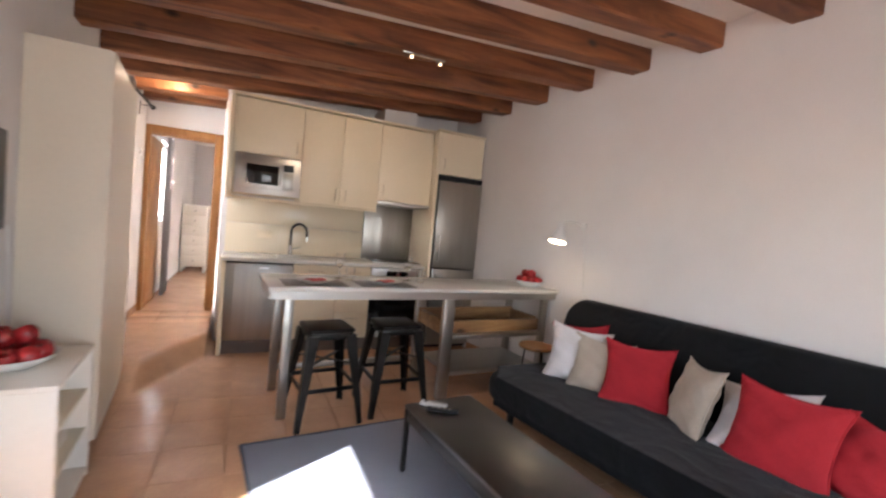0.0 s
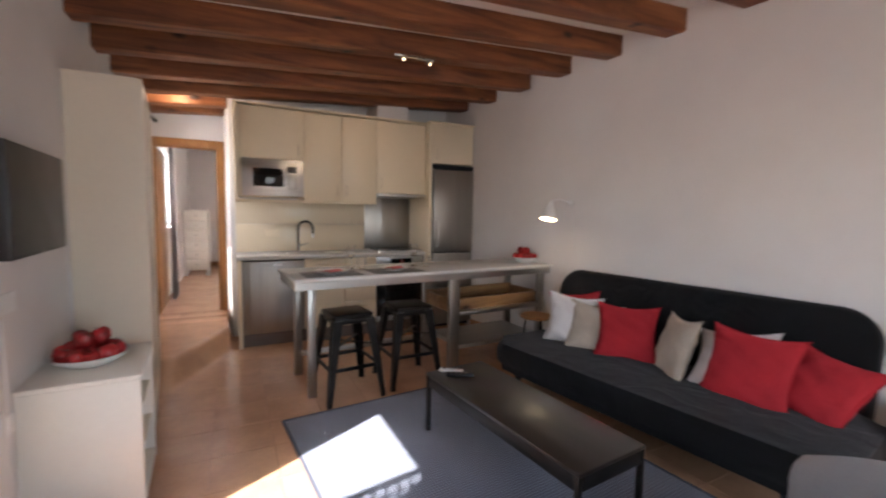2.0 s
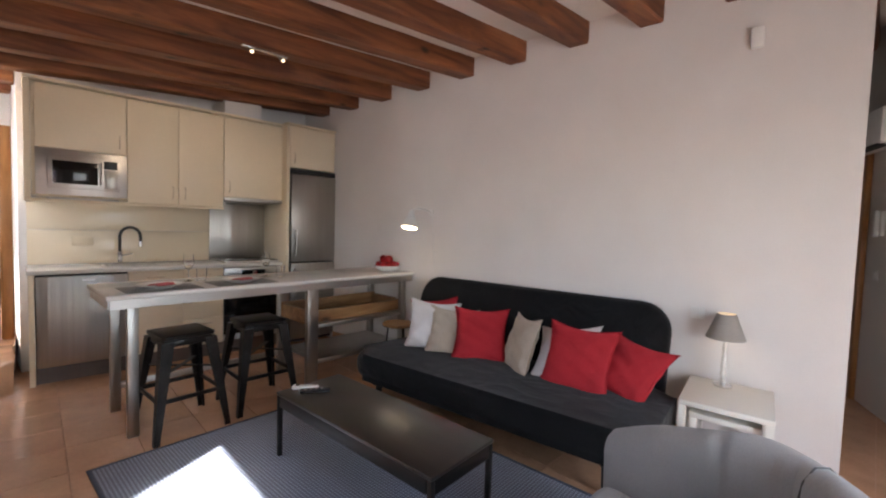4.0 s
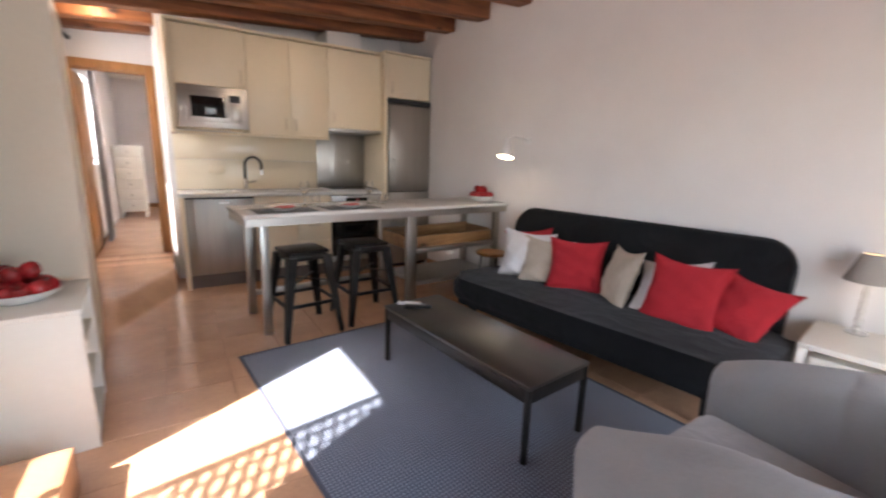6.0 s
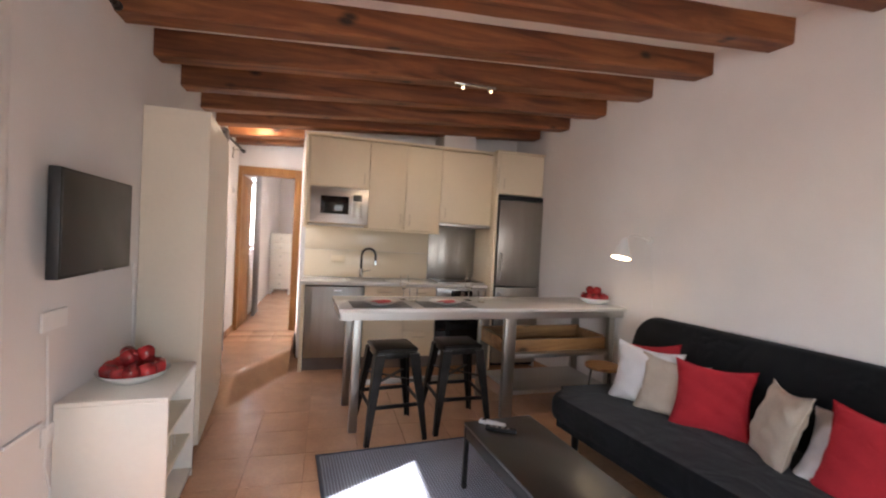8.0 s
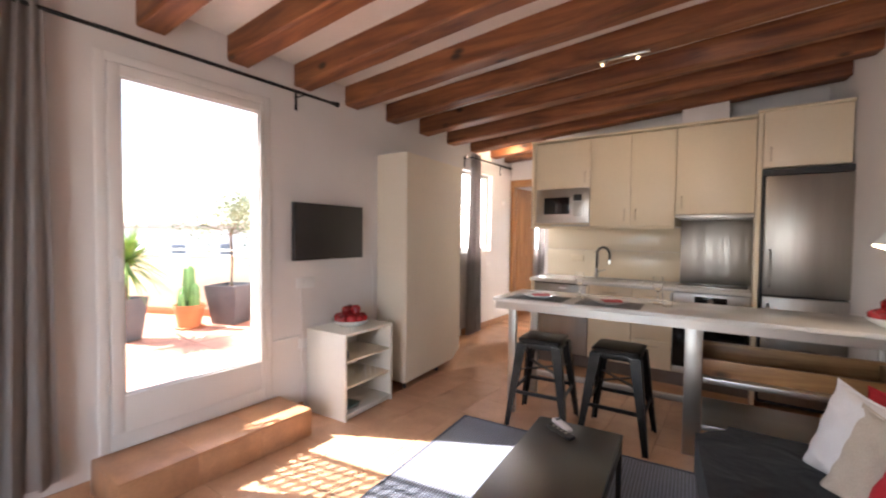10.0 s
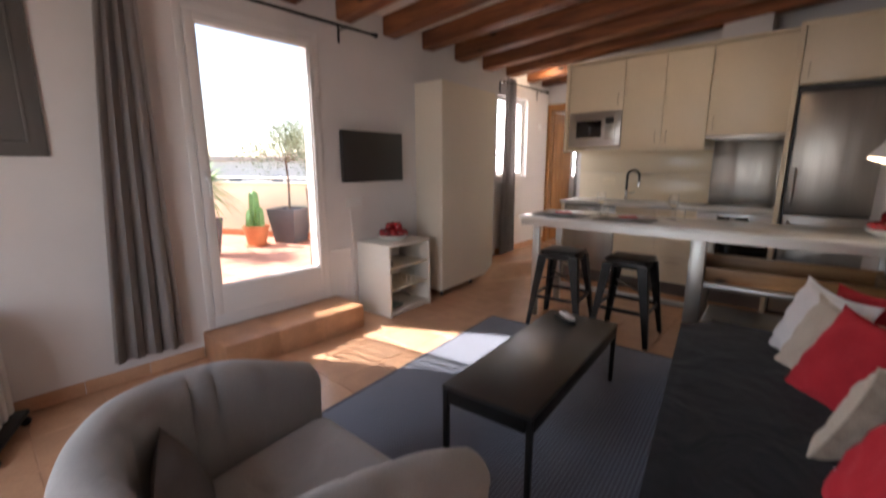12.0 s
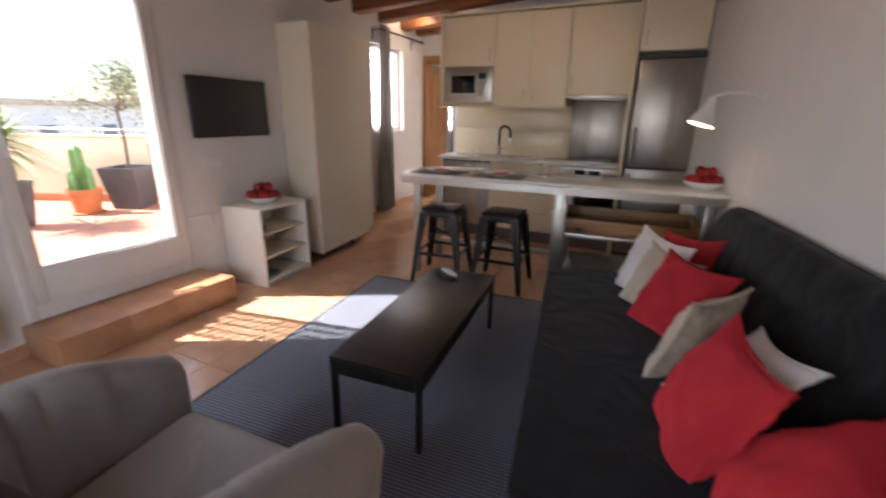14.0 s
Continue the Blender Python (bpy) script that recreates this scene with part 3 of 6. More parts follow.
# ---- bedroom doorway ----
def bedroom_door():
    d = thing("door_2", "honey oak bedroom door standing open", "door", None, "", "structure")
    for a, b, c, e in ((0.004, 0.052, RISE, 2.19), (0.662, 0.742, RISE, 2.19), (0.052, 0.662, 2.105, 2.19)):
        part("door_frame", box(B(), a, b, 6.135, 6.16, c, e, 0.006), OAK, d)
    for a, b, c, e in ((0.0225, 0.040, RISE, 2.113), (0.652, 0.669, RISE, 2.113), (0.040, 0.652, 2.092, 2.113)):
        part("door_lining", box(B(), a, b, 6.161, 6.28, c, e, 0.003), OAK, d)
    m = Matrix.Translation((0.028, 6.29, RISE)) @ Matrix.Rotation(radians(90), 4, "Z")
    leaf = part("leaf", box(B(), 0.0, 0.60, -0.018, 0.018, 0.008, 1.92, 0.004), OAK, d)
    leaf.matrix_local = m
    for x0, x1, z0, z1 in ((0.1, 0.53, 1.08, 1.80), (0.1, 0.53, 0.15, 0.92)):
        part("panel", box(B(), x0, x1, -0.023, 0.023, z0, z1, 0.012), OAK, leaf)
    bm = tube(B(), [(0.57, -0.02, 1.03), (0.57, -0.06, 1.03), (0.47, -0.065, 1.03)], 0.009)
    part("door_handle", bm, CHROME, leaf, "chrome lever handle")


bedroom_door()


# ---- hall: entrance door, air conditioner, intercom ----
def hall_frame(along, z):
    """The pose on the hall wall, so many metres along it."""
    p = Vector((HALL[0][0], HALL[0][1], z)) + hd * along
    return Matrix.Translation(p) @ Matrix.Rotation(math.atan2(hd.y, hd.x), 4, "Z")


d = thing("door_3", "oak entrance door with a steel handle, closed", "door", hall_frame(1.62, 0), "", "structure")
part("leaf", box(B(), 0.07, 0.83, 0.004, 0.03, 0.01, 2.05, 0.004), OAK, d)
for a, b, c, e in ((0, 0.07, 0, 2.12), (0.83, 0.90, 0, 2.12), (0.07, 0.83, 2.05, 2.12)):
    part("door_frame", box(B(), a, b, 0.003, 0.045, c, e, 0.005), OAK, d)
part("door_handle", tube(B(), [(0.14, 0.03, 1.02), (0.14, 0.08, 1.02), (0.26, 0.085, 1.02)], 0.01), CHROME, d, "steel lever handle")
ac = thing("air_conditioner", "white split air conditioner high on the hall wall", "air conditioner", hall_frame(1.05, 2.08))
part("casing", box(B(), 0, 0.72, 0.004, 0.20, 0, 0.27, 0.03), PLASTW, ac)
for i in range(3):
    part("louvre", box(B(), 0.04, 0.68, 0.12 + 0.03 * i, 0.14 + 0.03 * i, -0.012, 0.002, 0.002), PLASTK, ac)
ic = thing("intercom", "white intercom handset on the hall wall", "intercom", hall_frame(1.36, 1.40))
part("base", box(B(), 0, 0.09, 0.003, 0.03, 0, 0.2, 0.008), PLASTW, ic)
part("handset", box(B(), 0.015, 0.055, 0.03, 0.065, -0.005, 0.205, 0.012), PLASTW, ic)
sw = thing("light_switch", "white light switch on the hall wall", "switch", hall_frame(1.40, 1.05))
part("plate", box(B(), 0, 0.08, 0.002, 0.012, 0, 0.08, 0.004), PLASTW, sw)
part("rocker", box(B(), 0.02, 0.06, 0.012, 0.017, 0.018, 0.062, 0.003), PLASTW, sw)



sw = thing("light_switch", "white thermostat beside the bedroom door", "switch", Matrix.Translation((0.001, 5.88, 1.82)))
part("plate", box(B(), 0.0, 0.014, 0.0, 0.075, 0.0, 0.085, 0.004), PLASTW, sw)
part("dial", rod(B(), (0.014, 0.0375, 0.045), (0.022, 0.0375, 0.045), 0.022), PLASTW, sw)

# ---- kitchen ----
KY, KB = 4.99, 5.495        # unit fronts and the wall behind


def handle(parent, x, y, z0, z1, vertical=True):
    if vertical:
        bm = tube(B(), [(x, y, z0), (x, y - 0.022, z0 + 0.008), (x, y - 0.026, (z0 + z1) / 2), (x, y - 0.022, z1 - 0.008), (x, y, z1)], 0.0055, 8)
    else:
        bm = tube(B(), [(z0, y, x), (z0 + 0.008, y - 0.022, x), ((z0 + z1) / 2, y - 0.026, x), (z1 - 0.008, y - 0.022, x), (z1, y, x)], 0.0055, 8)
    return part("handle", bm, BRASS, parent, "champagne metal bow handle")


def wall_unit(x0, x1, z0, z1, doors, knob, y=KY, top=True, door_z=None):
    u = thing("wall_cabinet", "cream lacquered kitchen wall cabinet, closed", "cabinet", None, "kitchen wall cabinets")
    dz0 = door_z or z0 + 0.004
    body = box(B(), x0 + 0.001, x1 - 0.001, y + 0.02, KB, z0, z1)
    part("body", body, CREAM, u)
    n = len(doors)
    for i, (a, b) in enumerate(doors):
        d = part("door", box(B(), a + 0.002, b - 0.002, y, y + 0.019, dz0, z1 - 0.004, 0.003), CREAM, u)
        hx = (b - 0.05) if knob[i] == "r" else (a + 0.05)
        handle(d, hx, y, dz0 + 0.05, dz0 + 0.16)
    return u


u1 = wall_unit(0.875, 1.475, 1.53, 2.40, [(0.895, 1.475)], "r", door_z=1.905)
u2 = wall_unit(1.477, 2.255, 1.50, 2.40, [(1.477, 1.866), (1.866, 2.255)], "rl")
u3 = wall_unit(2.257, 2.850, 1.605, 2.40, [(2.257, 2.850)], "l")
u4 = wall_unit(2.892, 3.43, 1.967, 2.42, [(2.892, 3.43)], "l", y=4.89)
pl = thing("cabinet_side_panel", "cream end panel of the kitchen wall cabinets", "panel")
part("panel", box(B(), 0.835, 0.873, KY - 0.005, KB, 1.48, 2.41, 0.004), CREAM, pl)
pl = thing("cabinet_side_panel", "tall cream panel beside the fridge", "panel")
part("panel", box(B(), 2.853, 2.889, 4.885, KB, 0.0, 2.42, 0.003), CREAM, pl)
cor = thing("cabinet_cornice", "cream cornice strip along the cabinet tops", "cornice")
part("strip", box(B(), 0.83, 2.852, KY - 0.02, KB, 2.412, 2.432, 0.004), CREAM, cor)
part("strip", box(B(), 2.852, 3.435, 4.87, KB, 2.422, 2.442, 0.004), CREAM, cor)
lp = thing("cabinet_light_rail", "cream light rail under the wall cabinets", "trim")
part("rail", box(B(), 0.83, 2.256, KY - 0.012, KY + 0.03, 1.476, 1.498, 0.004), CREAM, lp)

mw = thing("microwave", "built-in brushed steel microwave with a dark window", "microwave", Matrix.Translation((0, -0.004, 0)))
part("surround", box(B(), 0.897, 1.473, KY - 0.012, KY + 0.015, 1.532, 1.897, 0.003), STEELH, mw, "brushed steel frame")
part("front", box(B(), 0.965, 1.420, KY - 0.030, KY - 0.0125, 1.585, 1.845, 0.005), STEELH, mw)
part("window", box(B(), 0.995, 1.275, KY - 0.033, KY - 0.0305, 1.625, 1.805, 0.001), GLASSK, mw, "dark glass window")
part("control_panel", box(B(), 1.315, 1.405, KY - 0.034, KY - 0.0305, 1.765, 1.83, 0.002), PLASTK, mw)
part("button_panel", box(B(), 1.315, 1.405, KY - 0.034, KY - 0.0305, 1.60, 1.755, 0.002), STEEL, mw)
part("handle", tube(B(), [(1.293, KY - 0.03, 1.62), (1.293, KY - 0.055, 1.63), (1.293, KY - 0.055, 1.81), (1.293, KY - 0.03, 1.82)], 0.006, 8), CHROME, mw)

hood = thing("cooker_hood", "slim brushed steel cooker hood under the cabinet", "cooker hood")
part("canopy", box(B(), 2.259, 2.848, KY - 0.015, KB - 0.01, 1.572, 1.602, 0.004), STEELH, hood)
part("filter", box(B(), 2.32, 2.79, KY + 0.08, KB - 0.08, 1.566, 1.573), STEEL, hood)
duct = thing("vent_duct", "white boxed vent duct above the cabinets", "duct")
part("casing", box(B(), 2.285, 2.65, KY + 0.08, KB, 2.434, 2.60, 0.004), PAINT, duct)

bs = thing("splashback", "cream glazed splashback behind the sink", "splashback", None, "", "structure")
part("panel", box(B(), 0.84, 2.256, KB - 0.010, KB, 0.932, 1.236, 0.002), SPLASH, bs)
part("panel", box(B(), 0.84, 2.256, KB - 0.010, KB, 1.240, 1.49, 0.002), SPLASH, bs)
sb = thing("steel_splashback", "brushed steel splashback behind the hob", "splashback")
part("sheet", box(B(), 2.260, 2.850, KB - 0.012, KB, 0.932, 1.565, 0.002), STEEL, sb)
sk = thing("socket", "cream double wall socket on the splashback", "socket")
part("plate", box(B(), 1.13, 1.28, KB - 0.020, KB - 0.0105, 1.10, 1.18, 0.004), CREAM, sk)

WT = 0.93
wt = thing("worktop", "pale quartz worktop along the kitchen", "worktop")
part("slab", box(B(), 0.835, 2.851, KY - 0.03, KB - 0.013, WT - 0.036, WT, 0.004), QUARTZ, wt)


def base_unit(name, label, x0, x1, fronts, mat_front=CREAM):
    u = thing(name, label, "cabinet", None, "kitchen base cabinets")
    part("body", box(B(), x0 + 0.001, x1 - 0.001, KY + 0.022, KB, 0.13, WT - 0.038), CREAM, u)
    for z0, z1 in fronts:
        d = part("drawer" if len(fronts) > 1 else "door", box(B(), x0 + 0.002, x1 - 0.002, KY, KY + 0.02, z0, z1, 0.003), mat_front, u)
        handle(d, z1 - 0.05, KY, (x0 + x1) / 2 - 0.07, (x0 + x1) / 2 + 0.07, False)
    return u


pl = thing("cabinet_side_panel", "cream end panel of the base units", "panel")
part("panel", box(B(), 0.845, 0.88, KY - 0.005, KB, 0.0, WT - 0.038, 0.003), CREAM, pl)
dw = thing("dishwasher", "brushed steel dishwasher under the worktop", "dishwasher")
part("body", box(B(), 0.884, 1.476, KY + 0.025, KB, 0.13, WT - 0.04), PLASTK, dw)
part("door", box(B(), 0.888, 1.472, KY - 0.006, KY + 0.022, 0.14, WT - 0.055, 0.004), STEEL, dw)
part("control_strip", box(B(), 0.888, 1.472, KY - 0.004, KY + 0.02, WT - 0.052, WT - 0.041, 0.002), PLASTK, dw)
part("badge", box(B(), 1.17, 1.25, KY - 0.0085, KY - 0.0062, WT - 0.10, WT - 0.085), PLASTW, dw)
base_unit("base_cabinet", "cream sink cabinet with champagne bow handle", 1.478, 1.90, [(0.14, WT - 0.05)])
base_unit("base_cabinet", "cream three-drawer kitchen base unit", 1.902, 2.258, [(0.14, 0.40), (0.404, 0.62), (0.624, WT - 0.05)])
kk = thing("plinth", "grey brown plinth under the base units", "plinth")
part("board", box(B(), 0.882, 2.85, KY + 0.05, KY + 0.068, 0.0, 0.128), mat("brown plinth", (0.16, 0.12, 0.10), 0.5), kk)

ov = thing("oven", "built-in steel oven with black glass door", "oven")
part("body", box(B(), 2.262, 2.846, KY + 0.022, KB, 0.14, WT - 0.04), PLASTK, ov)
part("control_panel", box(B(), 2.262, 2.846, KY - 0.004, KY + 0.02, 0.765, WT - 0.045, 0.003), STEELH, ov)
part("display", box(B(), 2.43, 2.68, KY - 0.007, KY - 0.0042, 0.795, 0.86, 0.001), GLASSK, ov)
part("dial", rod(B(), (2.555, KY - 0.006, 0.828), (2.555, KY - 0.03, 0.828), 0.028, 0.024, 20), CHROME, ov)
dr = part("door", box(B(), 2.262, 2.846, KY - 0.006, KY + 0.02, 0.20, 0.755, 0.004), GLASSK, ov, "black glass door")
part("handle", tube(B(), [(2.32, KY - 0.005, 0.715), (2.32, KY - 0.045, 0.715), (2.79, KY - 0.045, 0.715), (2.79, KY - 0.005, 0.715)], 0.009, 8), STEELH, dr)
part("lower_strip", box(B(), 2.262, 2.846, KY - 0.004, KY + 0.02, 0.14, 0.196, 0.003), STEELH, ov)
hob = thing("hob", "black glass hob with steel rim on the worktop", "hob")
part("rim", box(B(), 2.275, 2.835, 5.02, 5.45, WT + 0.0005, WT + 0.018, 0.004), STEELH, hob)
part("glass", box(B(), 2.285, 2.825, 5.03, 5.44, WT + 0.0185, WT + 0.024, 0.002), GLASSK, hob)
sink = thing("sink", "steel inset sink in the worktop", "sink")
bm = B()
for a, b, c, e in ((1.32, 1.34, 5.05, 5.31), (1.94, 1.96, 5.05, 5.31), (1.34, 1.94, 5.05, 5.07), (1.34, 1.94, 5.29, 5.31)):
    box(bm, a, b, c, e, WT + 0.0005, WT + 0.006, 0.002)
part("rim", bm, STEELH, sink)
part("basin", box(B(), 1.36, 1.70, 5.08, 5.28, WT + 0.0005, WT + 0.0025), STEEL, sink)
part("drainer", box(B(), 1.72, 1.93, 5.08, 5.28, WT + 0.0005, WT + 0.004), STEELH, sink)
tap = thing("kitchen_tap", "kitchen tap with chrome base and black hooped neck", "tap", Matrix.Translation((1.462, 5.345, WT + 0.0005)))
part("base", lathe(B(), [(0.028, 0), (0.028, 0.012), (0.02, 0.02), (0.02, 0.11), (0.012, 0.12)], 20), CHROME, tap)
arc = [(0, 0, 0.11), (0, 0, 0.26)] + [(0.0 + 0.075 - 0.075 * math.cos(a), -0.02 * a, 0.26 + 0.085 * math.sin(a)) for a in [0.25 * k for k in range(1, 13)]] + [(0.15, -0.065, 0.21)]
part("spout", tube(B(), arc, 0.013, 12), PLASTK, tap, "black hooped neck")
part("nozzle", rod(B(), (0.15, -0.065, 0.215), (0.15, -0.066, 0.165), 0.014, 0.016), CHROME, tap)
part("lever", tube(B(), [(0.02, 0, 0.08), (0.05, 0, 0.085), (0.10, -0.02, 0.10)], 0.007, 8), CHROME, tap)

fr = thing("fridge", "tall brushed steel fridge freezer", "fridge")
part("body", box(B(), 2.90, 3.455, 4.945, KB, 0.02, 1.945), PLASTK, fr)
for z0, z1, hz in ((0.93, 1.90, (1.0, 1.30)), (0.06, 0.92, (0.55, 0.86))):
    d = part("door", box(B(), 2.915, 3.452, 4.89, 4.943, z0, z1, 0.012), STEEL, fr)
    part("handle", tube(B(), [(2.955, 4.89, hz[0]), (2.955, 4.845, hz[0] + 0.01), (2.955, 4.845, hz[1] - 0.01), (2.955, 4.89, hz[1])], 0.009, 8), STEEL, d, "steel bar handle")
part("top_strip", box(B(), 2.895, 3.455, 4.90, 4.944, 1.905, 1.955), PLASTK, fr, "black top strip")


# ---- bar table ----
TZ, TL, TD = 0.907, 2.463, 0.645
TM = Matrix.Translation((1.177, 3.485, 0)) @ Matrix.Rotation(radians(3.5), 4, "Z")
tb = thing("bar_table", "long steel work table with white top and low shelves", "table", TM)
part("tabletop", box(B(), 0, TL, 0, TD, TZ - 0.028, TZ, 0.004), QUARTZ, tb, "white tabletop")
bm = B()
box(bm, 0.02, TL - 0.02, 0.012, 0.032, TZ - 0.085, TZ - 0.0285), box(bm, 0.02, TL - 0.02, TD - 0.032, TD - 0.012, TZ - 0.085, TZ - 0.0285)
box(bm, 0.012, 0.032, 0.033, TD - 0.033, TZ - 0.085, TZ - 0.0285), box(bm, TL - 0.032, TL - 0.012, 0.033, TD - 0.033, TZ - 0.085, TZ - 0.0285)
part("apron", bm, STEELH, tb, "brushed steel apron")
for x in (0.14, 1.37, TL - 0.09):
    for y in (0.085, TD - 0.055):
        w = 0.05 if x == 1.37 else 0.03
        part("leg", box(B(), x - w, x + w, y - 0.022, y + 0.022, 0.0, TZ - 0.086, 0.004), STEEL, tb)
part("stretcher", box(B(), 0.165, 1.32, TD - 0.075, TD - 0.035, 0.16, 0.20, 0.003), STEELH, tb)
for z in (0.22, 0.52):
    part("shelf", box(B(), 1.425, TL - 0.125, 0.06, TD - 0.035, z - 0.035, z, 0.003), STEELH, tb, "steel shelf")
part("shelf_board", box(B(), 1.33, TL - 0.10, TD - 0.14, TD - 0.105, 0.521, 0.655, 0.004), PLANK, tb, "knotty wooden back board")
part("shelf_board", box(B(), 1.33, TL - 0.10, 0.115, 0.15, 0.521, 0.625, 0.004), PLANK, tb, "knotty wooden front board")
part("shelf_board", box(B(), 1.33, 1.365, 0.151, TD - 0.141, 0.521, 0.64, 0.004), PLANK, tb, "wooden end board")
part("shelf_board", box(B(), TL - 0.135, TL - 0.10, 0.151, TD - 0.141, 0.521, 0.64, 0.004), PLANK, tb, "wooden end board")


def on_table(x, y, z=TZ + 0.0005):
    return TM @ Matrix.Translation((x, y, z))


# ---- stools ----
def bar_stool(m):
    s = thing("bar_stool", "black metal bar stool with square seat", "stool", m, "stools at the bar table")
    H = 0.640
    bm = box(B(), -0.155, 0.155, -0.155, 0.155, H - 0.028, H, 0.022, seg=3)
    seat = part("seat", bm, STOOL, s)
    part("seat_skirt", box(B(), -0.145, 0.145, -0.145, 0.145, H - 0.075, H - 0.0285, 0.012), STOOL, s)
    for sx in (-1, 1):
        for sy in (-1, 1):
            bm = B()
            rings = []
            for z, o, w in ((H - 0.04, 0.125, 0.036), (H * 0.5, 0.165, 0.027), (0.03, 0.205, 0.017), (0.0, 0.207, 0.017)):
                cx, cy = sx * o, sy * o
                rings.append([bm.verts.new((cx + a * w, cy + b * w, z)) for a, b in ((sx, sy), (-sx, sy), (-sx, 0.35 * sy), (0.35 * sx, 0.35 * sy), (0.35 * sx, -sy), (sx, -sy))])
            for a, b in zip(rings, rings[1:]):
                for k in range(6):
                    bm.faces.new((a[k], a[(k + 1) % 6], b[(k + 1) % 6], b[k]))
            bm.faces.new(rings[0]), bm.faces.new(list(reversed(rings[-1])))
            part("leg", bm, STOOL, s, smooth=False)
    z, o = 0.235, 0.184
    for a, b in (((-o, -o), (o, -o)), ((o, -o), (o, o)), ((o, o), (-o, o)), ((-o, o), (-o, -o))):
        d = Vector((b[0] - a[0], b[1] - a[1], 0)).normalized() * 0.01
        n = Vector((-d.y, d.x, 0)) * 0.6
        bm = prism(B(), [(a[0] + n.x, a[1] + n.y), (b[0] + n.x, b[1] + n.y), (b[0] - n.x, b[1] - n.y), (a[0] - n.x, a[1] - n.y)], z, z + 0.026)
        part("footrest", bm, STOOL, s)
    for a in (radians(45), radians(135)):
        bm = box(B(), -0.2, 0.2, -0.014, 0.014, 0.40, 0.405, m=Matrix.Rotation(a, 4, "Z"))
        part("brace", bm, STOOL, s)
    return s


first = bar_stool(Matrix.Translation((1.572, 3.575, 0)) @ Matrix.Rotation(radians(7), 4, "Z"))
copy_thing(first, Matrix.Translation((2.095, 3.645, 0)) @ Matrix.Rotation(radians(2), 4, "Z"))


# ---- table settings ----
def place(x, y, turn):
    pm = thing("placemat", "grey woven placemat on the bar table", "placemat", on_table(x, y) @ Matrix.Rotation(turn, 4, "Z"), "placemats")
    part("mat", box(B(), -0.215, 0.215, -0.145, 0.145, 0, 0.004, 0.0015), MATG, pm)
    p = thing("plate", "round white dinner plate on the placemat", "plate", on_table(x, y + 0.01, TZ + 0.0055), "plates")
    part("dish", lathe(B(), [(0.075, 0), (0.08, 0.004), (0.105, 0.012), (0.13, 0.02), (0.132, 0.022), (0.104, 0.015), (0.078, 0.008)], 36), CERAMIC, p)
    nk = thing("napkin", "folded red napkin lying on the plate", "napkin", on_table(x + 0.01, y + 0.01, TZ + 0.0165) @ Matrix.Rotation(turn + 0.5, 4, "Z"), "napkins")
    rnd = random.Random(int(x * 100))
    sheet_bm = sheet(B(), lambda u, v: Vector(((u - 0.5) * 0.13, (v - 0.5) * 0.09, 0.006 + 0.012 * abs(math.sin(7 * u + 3 * v)) * (1 - abs(2 * v - 1) ** 3))), 14, 8, 0.003)
    part("cloth", sheet_bm, NAPKIN, nk)


place(0.315, 0.185, 0.0)
place(0.84, 0.185, 0.0)


def wine_glass(x, y):
    g = thing("wine_glass", "clear stemmed wine glass on the bar table", "glass", on_table(x, y), "wine glasses")
    part("bowl", lathe(B(), [(0.004, 0.085), (0.02, 0.095), (0.034, 0.125), (0.036, 0.155), (0.031, 0.20), (0.0295, 0.20), (0.0345, 0.155), (0.0325, 0.126), (0.018, 0.098)], 24), GLASS, g)
    part("stem", lathe(B(), [(0.033, 0), (0.033, 0.002), (0.008, 0.006), (0.0038, 0.012), (0.0035, 0.08), (0.0045, 0.0845)], 20), GLASS, g)


wine_glass(0.56, 0.45)
wine_glass(1.13, 0.42)
for x, y in ((0.62, 0.36), (1.20, 0.30)):
    g = thing("water_glass", "clear water tumbler on the bar table", "glass", on_table(x, y), "tumblers")
    part("tumbler", lathe(B(), [(0.03, 0), (0.036, 0.10), (0.034, 0.10), (0.0285, 0.006)], 24), GLASS, g)


